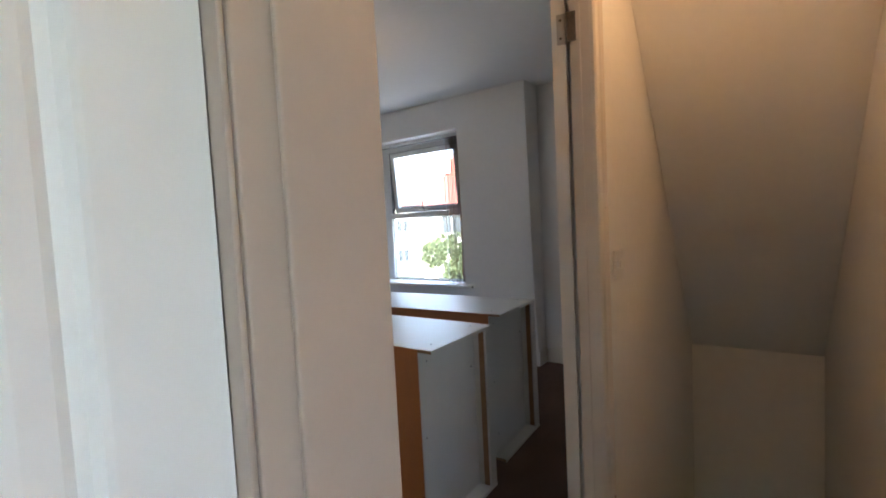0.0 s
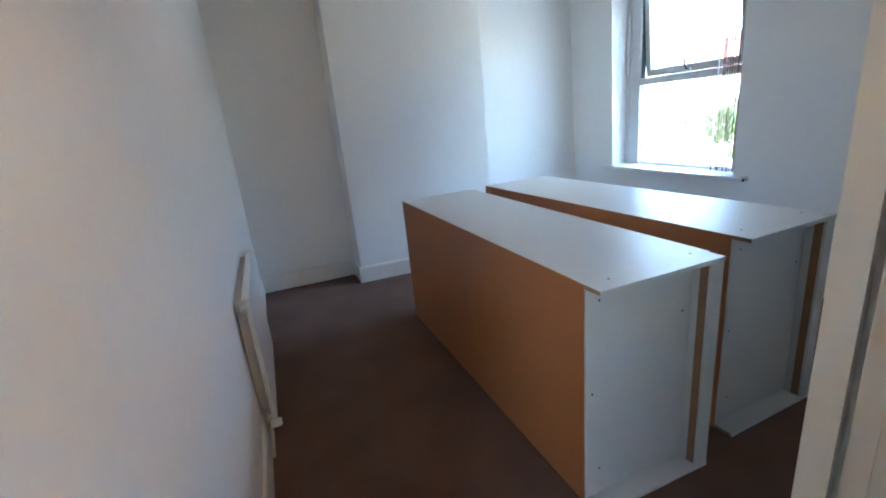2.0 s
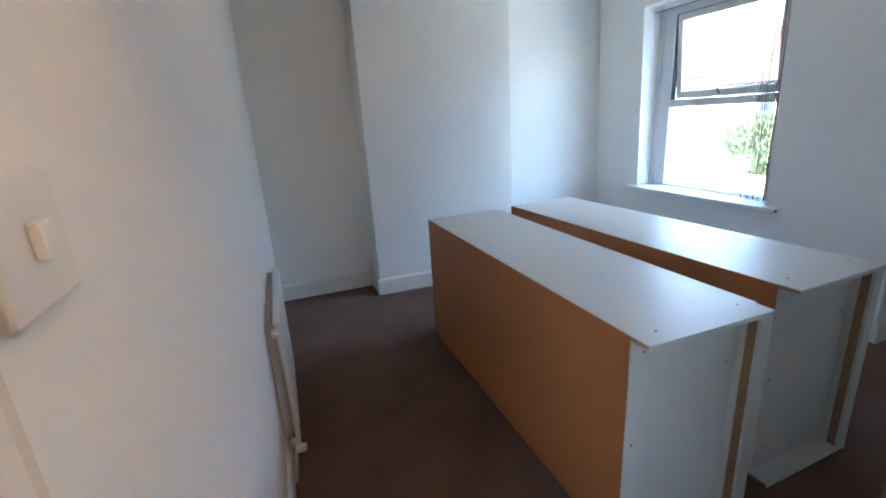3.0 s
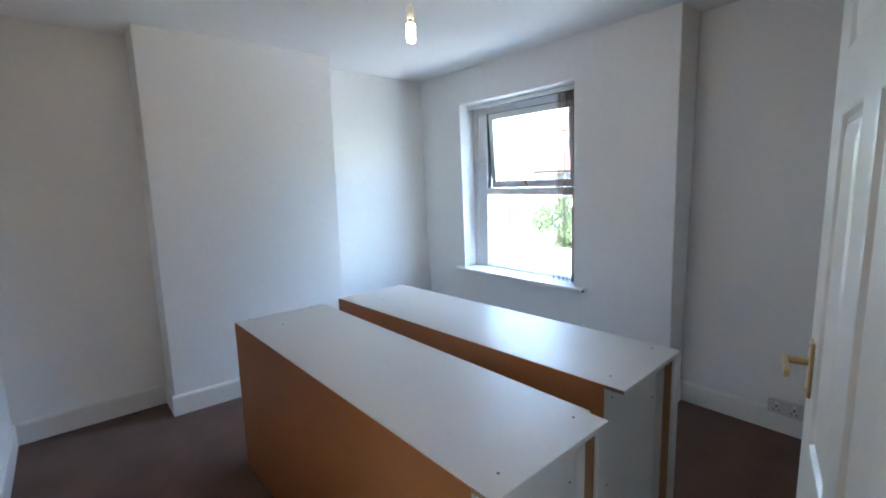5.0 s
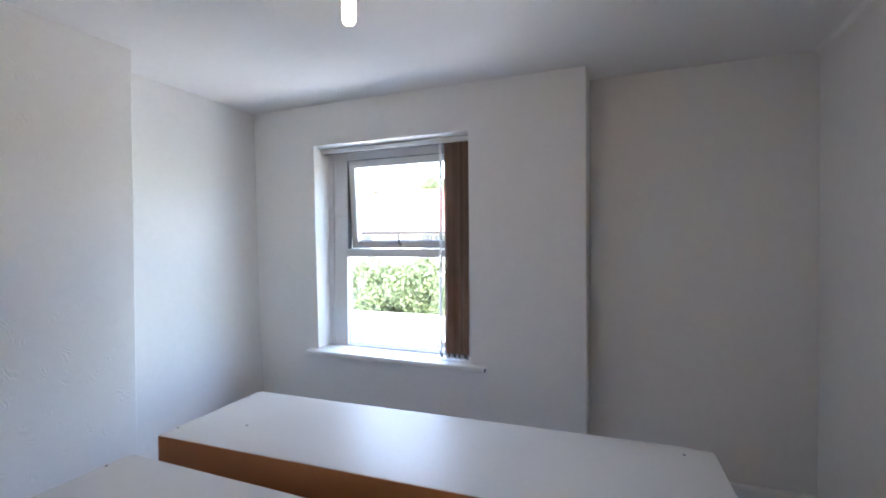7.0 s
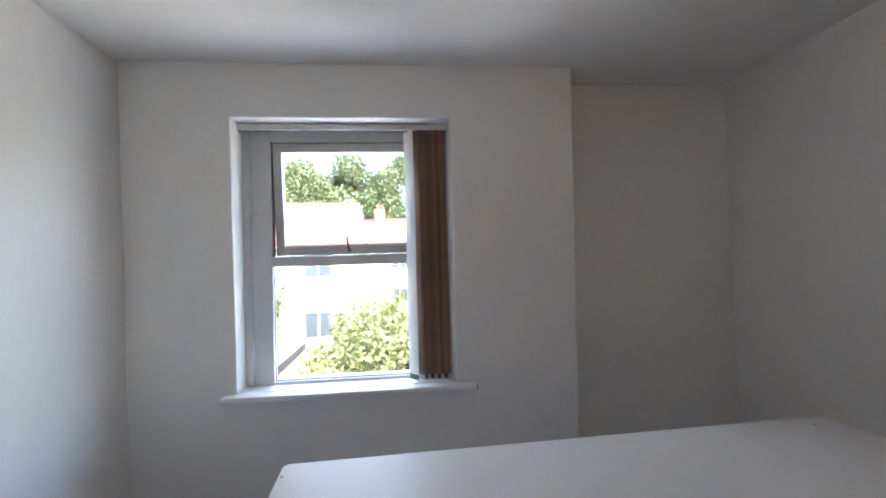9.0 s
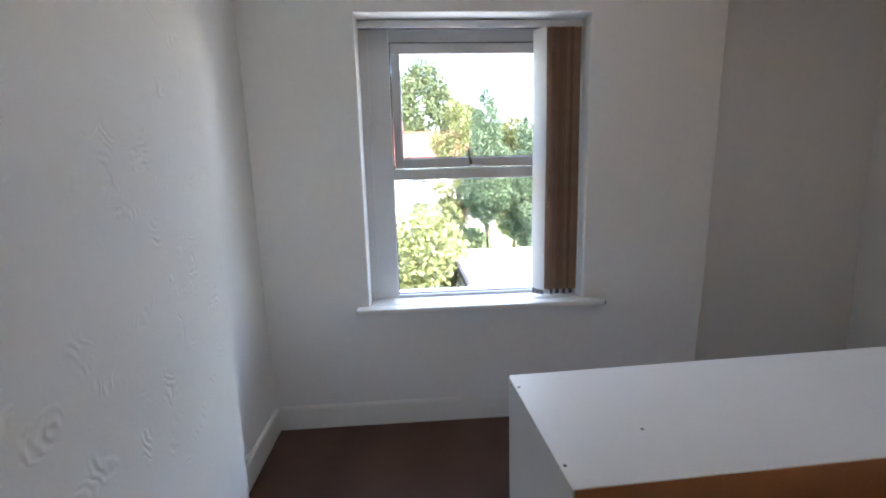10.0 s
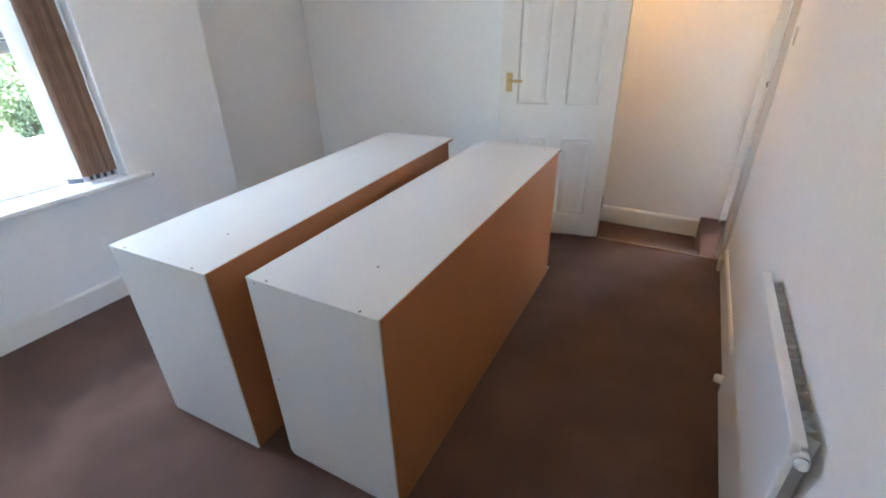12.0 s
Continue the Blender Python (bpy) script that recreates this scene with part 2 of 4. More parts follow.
# stairs and landing
setting("wall_stairs", slab([RY - 0.19, 2.80, 3.50, GY], [-2.9, -2.2, -1.45, CH], [(1, 1)], lambda u, v, w: (FX + w, u, v), 0.2), WALL, "white wall along the stairs", "wall")
setting("wall_stairs_low", slab([RY - 0.19, GY], [-2.9, -0.6], [], lambda u, v, w: (EX + w, u, v), HX - EX), WALL, "white wall below the bedroom floor", "wall")
setting("wall_stair_foot", slab([HX, FX], [-2.9, 0.6], [], lambda u, v, w: (u, 3.70 + w, v), 0.15), WALL, "white wall at the foot of the stairs", "wall")
bm = bmesh.new()
soff = [(1.72, CH), (3.71, 0.43), (3.71, 0.2), (4.3, 0.2), (4.3, CH)]
rings = [[bm.verts.new((x, y, z)) for y, z in soff] for x in (HX + 0.001, FX - 0.001)]
bm.faces.new(rings[0])
bm.faces.new(rings[1][::-1])
for k in range(5):
    bm.faces.new((rings[0][k], rings[0][(k + 1) % 5], rings[1][(k + 1) % 5], rings[1][k]))
setting("stair_soffit", bm, WALL, "white sloping soffit over the stairs", "ceiling")
setting("landing", rbox(3.6, 0.57, -0.22, FX - 0.002, 0.945, 0, 0.012, 3), CARPET, "brown carpeted landing step", "landing")
setting("threshold_step", rbox(EX, 0.948, -0.22, HX + 0.006, 1.66, -0.003, 0.01, 3), CARPET, "brown carpeted step at the bedroom door", "step")
setting("threshold_strip", rbox(EX - 0.006, 0.834, -0.002, EX + 0.022, 1.625, 0.004, 0.0015), STRIP, "worn brown carpet strip in the doorway", "threshold")
for k in range(9):
    y0 = 0.947 if k == 0 else 1.72 + 0.225 * (k - 1)
    y1 = 1.72 + 0.225 * k
    z = -0.18 - 0.19 * k
    setting("stair_tread", rbox(HX, y0, z - 0.25, FX, y1 + 0.02, z, 0.012, 3), CARPET, "brown carpeted stair tread", "stair")
bm = bmesh.new()
for a, b in (((1.75, -0.30), (3.68, -1.95)),):
    quad = [(a[0], a[1]), (b[0], b[1]), (b[0], b[1] + 0.36), (a[0], a[1] + 0.36)]
    r = [[bm.verts.new((x, y, z)) for y, z in quad] for x in (HX, HX + 0.022)]
    bm.faces.new(r[0])
    bm.faces.new(r[1][::-1])
    for k in range(4):
        bm.faces.new((r[0][k], r[0][(k + 1) % 4], r[1][(k + 1) % 4], r[1][k]))
setting("trim_stair_string", bm, OLDGLOSS, "cream painted stair string", "stair string")

# rear room that the walk starts in
setting("rear_floor", rbox(2.4, -2.6, -0.2, 5.3, 0.57, 0, 0), CARPET, "brown carpet of the rear room", "carpet")
setting("wall_rear", slab([2.4, 5.3], [0, CH], [], lambda u, v, w: (u, -2.6 - w, v), 0.2), WALL, "white rear wall of the room behind", "wall")
setting("wall_rear_side", slab([-2.6, RY - 0.19], [0, CH], [], lambda u, v, w: (2.4 - w, u, v), 0.2), WALL, "white side wall of the rear room", "wall")
setting("wall_rear_far", slab([-2.6, -0.92, -0.02, RY - 0.19], [0, 0.92, 2.08, CH], [(1, 1)], lambda u, v, w: (5.3 + w, u, v), 0.2), WALL, "white wall with a window opening in the rear room", "wall")


def board(name, p, q, out, height, thick, material, label, category):
    """A skirting board with a chamfered top, from p to q on the floor; out is the side it stands proud on."""
    bm = bmesh.new()
    p, q, out = Vector((*p, 0)), Vector((*q, 0)), Vector((*out, 0))
    prof = [(0, 0), (thick, 0), (thick, height - 0.018), (thick * 0.75, height - 0.006), (thick * 0.35, height), (0, height)]
    r = [[bm.verts.new(c + out * d + Vector((0, 0, z))) for d, z in prof] for c in (p, q)]
    n = len(prof)
    bm.faces.new(r[0])
    bm.faces.new(r[1][::-1])
    for k in range(n):
        bm.faces.new((r[0][k], r[0][(k + 1) % n], r[1][(k + 1) % n], r[1][k]))
    return setting(name, bm, material, label, category)


SK = "white gloss skirting board above the brown carpet"
for p, q, out in (((0.016, WY + 0.073), (2.446, WY + 0.073), (0, -1)), ((2.446, WY + 0.057), (2.446, RC), (1, 0)), ((2.462, RC), (EX, RC), (0, -1)),
                  ((0, 2.889), (0, WY + 0.057), (1, 0)), ((0.0, 2.873), (0.302, 2.873), (0, 1)), ((0.268, 1.589), (0.302, 2.889), (1, 0)),
                  ((0.0, 1.605), (0.268, 1.605), (0, -1)), ((0, RY), (0, 1.593), (1, 0)), ((0.016, RY), (3.48, RY), (0, 1)),
                  ((EX, 1.70), (EX, RC - 0.016), (-1, 0))):
    board("baseboard", p, q, out, 0.138, 0.016, GLOSS, SK, "skirting board")
hall_board = board("baseboard", (FX, 0.947), (FX, 1.72), (-1, 0), 0.152, 0.016, GLOSS, "white gloss skirting board beside the stairs", "skirting board")
hall_board.location.z = -0.18

# small cove where the far wall meets the ceiling
bm = bmesh.new()
prof = [(0, 0), (-0.024, 0), (-0.021, -0.010), (-0.012, -0.018), (-0.004, -0.022), (0, -0.028)]
r = [[bm.verts.new((EX + a, y, CH + b)) for a, b in prof] for y in (RY, RC)]
for k in range(5):
    bm.faces.new((r[0][k], r[0][k + 1], r[1][k + 1], r[1][k]))
bm.faces.new((r[0][5], r[0][0], r[1][0], r[1][5]))
setting("trim_ceiling", bm, WALL, "white painted cove under the ceiling", "cove")


# ---- door frames ----
def moulded(p, q, across, out, width, thick, material, name, label):
    """An architrave with a stepped, rounded profile from p to q; across is its width, out the side it faces."""
    bm = bmesh.new()
    p, q, across, out = Vector(p), Vector(q), Vector(across), Vector(out)
    prof = [(0, 0), (0, 0.5), (0.08, 0.72), (0.16, 0.55), (0.24, 0.62), (0.5, 0.72), (0.62, 0.95), (0.74, 0.8), (0.82, 0.85), (0.9, 1.0), (1.0, 0.95), (1.0, 0)]
    r = [[bm.verts.new(c + across * (a * width) + out * (b * thick)) for a, b in prof] for c in (p, q)]
    n = len(prof)
    bm.faces.new(r[0])
    bm.faces.new(r[1][::-1])
    for k in range(n):
        bm.faces.new((r[0][k], r[0][(k + 1) % n], r[1][(k + 1) % n], r[1][k]))
    return setting(name, bm, material, label, "door frame")


setting("trim_lining", rbox(3.632, 1.637, 0, HX + 0.004, 1.6648, 1.957, 0.003), OLDGLOSS, "white painted door lining with a worn edge", "door frame")
setting("trim_lining", rbox(EX - 0.004, 0.80, 0, 3.5995, 0.832, 1.957, 0.003), OLDGLOSS, "white painted door lining", "door frame")
setting("trim_stop", rbox(3.634, 1.634, 0, 3.662, 1.6368, 1.957, 0.001), OLDGLOSS, "white painted door stop", "door frame")
setting("trim_head", rbox(EX - 0.012, 0.802, 1.957, HX + 0.006, 1.69, 2.018, 0.003), OLDGLOSS, "white painted door head", "door frame")
moulded((HX, 1.6375, -0.18), (HX, 1.6375, 1.956), (0, 1, 0), (1, 0, 0), 0.062, 0.02, OLDGLOSS, "trim_architrave", "white moulded architrave facing the stairs")
moulded((EX, 1.667, 0), (EX, 1.667, 1.956), (0, 1, 0), (-1, 0, 0), 0.05, 0.012, OLDGLOSS, "trim_architrave", "white moulded architrave behind the open door")
fan = tagged(new("window_2"), "clear fanlight over the bedroom door", "fanlight", kind="structure")
part("pane", rbox(3.645, 0.802, 2.018, 3.649, 1.663, 2.40, 0), GLASS, fan).visible_shadow = False
part("bead", rbox(3.63, 0.802, 2.0185, 3.664, 1.663, 2.03, 0.002), OLDGLOSS, fan)
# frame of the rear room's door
# lining, stop and bead are coloured darker to stand for shade
setting("trim_lining", rbox(3.600, 0.652, 0, 3.666, 0.8335, 1.985, 0.003), SHADED_CREAM, "lining of the rear doorway, cream darkened for its shade", "door frame")
setting("trim_stop", rbox(3.6662, 0.694, 0, 3.6735, 0.8335, 1.985, 0.0035, 3), SHADED_CREAM, "door stop of the rear doorway, cream darkened for its shade", "door frame")
setting("trim_facing", rbox(3.5998, 0.8337, 0, 3.668, 0.8375, 1.957, 0.0015), GLOSS, "white painted facing of the door lining", "door frame")
setting("trim_bead", rbox(3.6405, 0.6425, 0, 3.6662, 0.6495, 1.985, 0.002), SHADED_CREAM, "bead beside the open door, cream darkened for its shade", "door frame")
setting("trim_lining", rbox(FX - 0.02, 0.607, 0, FX, 0.80, 2.0, 0.004), OLDGLOSS, "white painted lining of the rear doorway", "door frame")
setting("trim_head", rbox(3.672, 0.607, 1.985, FX - 0.02, 0.80, 2.0, 0.003), OLDGLOSS, "white painted head of the rear doorway", "door frame")
moulded((FX, 0.801, 0), (FX, 0.801, 2.06), (-1, 0, 0), (0, 1, 0), 0.06, 0.018, OLDGLOSS, "trim_architrave", "white moulded architrave beside the landing")

# ---- wardrobes lying on their sides ----
WL, WD, WH, TH = 1.832, 0.492, 0.804, 0.016


def wardrobe(place, label, caps):
    """An empty carcass on its side: the back faces -y, the plinth end +x."""
    ob = thing("wardrobe", place, label, "wardrobe", "upturned wardrobes")
    part("side_panel", rbox(0, 0, WH - TH, WL, WD - 0.002, WH, 0.0012), MELAMINE, ob)
    part("side_panel", rbox(0, 0, 0, WL, WD - 0.002, TH, 0.0012), MELAMINE, ob)
    part("top_panel", rbox(-0.0015, 0.0006, 0.0004, TH, WD - 0.003, WH - 0.0004, 0.0012), MELAMINE, ob)
    part("base_panel", rbox(WL - 0.086, 0.004, TH, WL - 0.070, WD - 0.05, WH - TH, 0.001), MELAMINE, ob)
    part("back_panel", rbox(0.002, -0.0030, 0.002, WL - 0.070, -0.0002, WH - 0.0015, 0.0006), HARDBOARD, ob, "brown hardboard back panel")
    part("plinth_face", rbox(WL - 0.040, WD - 0.059, TH + 0.004, WL - 0.012, WD - 0.0562, WH - TH - 0.004, 0.0006), CHIP, ob, "raw brown chipboard face")
    part("front_rail", rbox(WL - 0.070, WD - 0.056, TH, WL - 0.002, WD - 0.003, WH - TH, 0.001), MELAMINE, ob)
    for z0, z1 in ((TH, WH / 2 - 0.0015), (WH / 2 + 0.0015, WH - TH)):
        part("door", rbox(0.004, WD + 0.001, z0 - (TH - 0.002 if z0 == TH else 0), WL - 0.068, WD + 0.015, z1 + (TH - 0.003 if z0 > TH else 0), 0.0015), MELAMINE, ob)
    for z0, z1 in ((0.0015, TH - 0.0015), (WH - TH + 0.0015, WH - 0.0015)):
        part("raw_edge", rbox(WL - 0.072, -0.0008, z0, WL - 0.002, 0.0004, z1, 0), CHIP, ob, "raw brown chipboard edge")
    for x, y in caps:
        part("screw_cap", tube([(x, y, WH - 0.001), (x, y, WH + 0.0012)], 0.0042, 10), GREY, ob)
    for y, z in ((0.055, WH - 0.065), (WD - 0.09, WH - 0.19), (0.06, 0.12), (0.03, 0.42)):
        part("screw_cap", tube([(WL - 0.071, y, z), (WL - 0.0685, y, z)], 0.004, 8), GREY, ob)
    for z in (WH - 0.012, 0.40):
        part("screw_cap", tube([(-0.003, WD - 0.03, z), (0.002, WD - 0.03, z)], 0.004, 8), STEEL, ob)
    return ob


wardrobe(pose(1.148, 1.796, 0, 0, 0, 0.45), "white wardrobe with brown hardboard back lying on carpet",
         ((0.010, 0.42), (0.009, 0.068), (0.228, 0.163), (1.772, 0.08), (1.752, 0.432)))
wardrobe(pose(1.098, 2.425, 0.001, 0, -0.2, 2.1), "white wardrobe lying on its side near the window",
         ((0.010, 0.42), (0.010, 0.070), (0.238, 0.171), (1.744, 0.076), (1.739, 0.437)))

# ---- window ----
win = tagged(new("window_1"), "white uPVC window with its top light ajar", "window", kind="structure")
FY0, FY1 = 4.180, 4.245
GX0, GX1 = 0.710, 1.612
part("frame_jamb", rbox(0.556, FY0, 0.68, GX0, FY1, 2.19, 0.004), UPVC, win)
part("frame_jamb", rbox(GX1, FY0, 0.68, 1.735, FY1, 2.19, 0.004), UPVC, win)
part("frame_head", rbox(GX0, FY0, 2.106, GX1, FY1, 2.19, 0.004), UPVC, win)
part("frame_sill", rbox(GX0, FY0 + 0.002, 0.68, GX1, FY1, 0.728, 0.004), UPVC, win)
part("transom", rbox(GX0, FY0 - 0.003, 1.384, GX1, FY1, 1.442, 0.005), UPVC, win)
for x0, x1 in ((0.556, 0.600), (1.695, 1.735)):
    part("frame_cover", rbox(x0, FY0 - 0.014, 0.712, x1, FY0 - 0.001, 2.19, 0.003), UPVC, win)
part("gasket", rbox(GX0, 4.208, 0.728, GX1, 4.211, 0.734, 0.0005), GREY, win)
for x in (GX0, GX1 - 0.005):
    part("gasket", rbox(x, 4.208, 0.734, x + 0.005, 4.211, 1.384, 0.0005), GREY, win)
part("pane", rbox(GX0 - 0.004, 4.213, 0.724, GX1 + 0.004, 4.219, 1.388, 0), GLASS, win).visible_shadow = False
# top-hung sash, pushed out at the bottom
sash = part("sash", rbox(GX0 + 0.008, -0.022, -0.052, GX1 - 0.008, 0.03, 0.0, 0.004), UPVC, win)
sash.matrix_basis = pose(0, 4.212, 2.103, 4.5, 0, 0)
SH = 0.655
part("sash_stile", rbox(GX0 + 0.008, -0.022, -SH, GX0 + 0.058, 0.03, -0.052, 0.004), UPVC, sash)
part("sash_stile", rbox(GX1 - 0.058, -0.022, -SH, GX1 - 0.008, 0.03, -0.052, 0.004), UPVC, sash)
part("sash_rail", rbox(GX0 + 0.058, -0.022, -SH, GX1 - 0.058, 0.03, -SH + 0.055, 0.004), UPVC, sash)
part("pane", rbox(GX0 + 0.054, 0.002, -SH + 0.05, GX1 - 0.054, 0.008, -0.048, 0), GLASS, sash).visible_shadow = False
part("gasket", rbox(GX0 + 0.058, -0.004, -SH + 0.055, GX1 - 0.058, 0.0, -SH + 0.061, 0.0005), GREY, sash)
for x in (GX0 + 0.001, GX1 - 0.0065):
    part("seal", rbox(x, 4.190, 1.442, x + 0.0055, 4.236, 2.105, 0.0005), GREY, win, "dark rubber seal")
part("seal", rbox(GX0, 4.190, 1.442, GX1, 4.236, 1.445, 0.0005), GREY, win, "dark rubber seal")
part("seal", rbox(GX0, 4.188, 2.102, GX1, 4.19, 2.106, 0.0005), GREY, win, "dark rubber seal")
hx = 1.150
part("handle", rbox(hx - 0.018, -0.036, -SH + 0.008, hx + 0.018, -0.021, -SH + 0.032, 0.004), UPVC, sash, "white sash handle base")
part("handle_lever", tube([(hx - 0.004, -0.045, -SH + 0.02), (hx - 0.012, -0.058, -SH + 0.05), (hx - 0.018, -0.06, -SH + 0.11)], [0.008, 0.007, 0.006], 10), RUST, sash, "worn metal handle lever")
# inner sill board with a rounded nose
sill = setting("window_sill", rbox(0.487, 3.962, 0.680, 1.842, 4.05, 0.712, 0.010, 4), GLOSS, "white gloss window board", "window sill")
setting("window_sill", rbox(0.557, 4.0505, 0.700, 1.734, FY0 + 0.001, 0.7125, 0.001), GLOSS, "white gloss window board in the opening", "window sill")
cap = tagged(part("sill_end_cap", rbox(1.8425, 3.967, 0.684, 1.848, 3.990, 0.704, 0.002), GREY, sill), "dark chip on the board end")

# ---- vertical blind drawn to one side ----
blind = thing("vertical_blind", pose(0, 0, 0), "brown vertical blind drawn aside in the window", "blind")
part("headrail", rbox(0.561, 4.085, 2.150, 1.730, 4.128, 2.184, 0.003), UPVC, blind, "white metal headrail")
part("headrail_groove", rbox(0.563, 4.098, 2.146, 1.728, 4.115, 2.1495, 0.0005), GREY, blind)
SLAT = bpy.data.materials.new("brown_blind_fabric")
SLAT.use_nodes = True
sn, sl = SLAT.node_tree.nodes, SLAT.node_tree.links
sb = sn["Principled BSDF"]
sb.inputs["Roughness"].default_value = 0.85
stc, smap, sno, sra = sn.new("ShaderNodeTexCoord"), sn.new("ShaderNodeMapping"), sn.new("ShaderNodeTexNoise"), sn.new("ShaderNodeValToRGB")
smap.inputs["Scale"].default_value = (90, 90, 5)
sno.inputs["Scale"].default_value, sno.inputs["Detail"].default_value = 3, 6
sra.color_ramp.elements[0].position, sra.color_ramp.elements[1].position = 0.3, 0.75
sra.color_ramp.elements[0].color, sra.color_ramp.elements[1].color = (0.27, 0.16, 0.105, 1), (0.60, 0.42, 0.31, 1)
sl.new(stc.outputs["Object"], smap.inputs[0])
sl.new(smap.outputs[0], sno.inputs["Vector"])
sl.new(sno.outputs[0], sra.inputs[0])
sinfo, srng, ssc = sn.new("ShaderNodeObjectInfo"), sn.new("ShaderNodeMapRange"), sn.new("ShaderNodeVectorMath")
srng.inputs[3].default_value, srng.inputs[4].default_value = 0.6, 1.25
ssc.operation = 'SCALE'
sl.new(sinfo.outputs["Random"], srng.inputs[0])
sl.new(sra.outputs[0], ssc.inputs[0])
sl.new(srng.outputs[0], ssc.inputs["Scale"])
sl.new(ssc.outputs[0], sb.inputs["Base Color"])
strans = sn.new("ShaderNodeBsdfTranslucent")
strans.inputs[0].default_value = (0.45, 0.25, 0.15, 1)
smix = sn.new("ShaderNodeMixShader")
smix.inputs[0].default_value = 0.4
sl.new(sb.outputs[0], smix.inputs[1])
sl.new(strans.outputs[0], smix.inputs[2])
sl.new(smix.outputs[0], sn["Material Output"].inputs[0])
rng = random.Random(4)
PALE = mat("pale_blind_fabric", (0.62, 0.60, 0.58), 0.8, var=0.05, scale=60, bump=0.1, bump_scale=300)
for k, sx in enumerate((1.504, 1.540, 1.556, 1.572, 1.592, 1.610, 1.628, 1.648, 1.668, 1.686)):
    a = 36 + (-2 if k == 0 else rng.uniform(-3, 3))
    bm = bmesh.new()
    rows = []
    for i in range(9):
        z = 0.752 + (2.147 - 0.752) * i / 8
        bow = 0.002 * math.sin(i * 0.9 + k)
        rows.append([[bm.verts.new((-0.0445 + 0.089 * j / 4, s * 0.0006 + 0.004 * math.sin(math.pi * j / 4) + bow, z)) for j in range(5)] for s in (-1, 1)])
    for lo, hi in zip(rows, rows[1:]):
        for s in (0, 1):
            for j in range(4):
                bm.faces.new((lo[s][j], lo[s][j + 1], hi[s][j + 1], hi[s][j]))
        for j in (0, 4):
            bm.faces.new((lo[0][j], lo[1][j], hi[1][j], hi[0][j]))
    slat = part("slat", bm, SLAT if k else PALE, blind, "" if k else "pale first slat")
    slat.matrix_basis = pose(sx, 4.105 + rng.uniform(-0.003, 0.003), 0, 0, 0, 90 + a)
    part("slat_weight", rbox(-0.040, -0.0035, 0.722, 0.040, 0.0035, 0.753, 0.0015), UPVC if k % 2 else GREY, slat)
for y in (4.068, 4.140):
    part("chain", tube([(1.504 + 0.0187 * k, y, 0.730 - 0.004 * (k % 2)) for k in range(11)], 0.0022, 6), PLASTIC, blind, "white bead chain")
part("cord", tube([(1.716, 4.07, 2.15), (1.718, 4.06, 1.5), (1.715, 4.062, 0.80)], 0.0018, 6), PLASTIC, blind, "white pull cord")


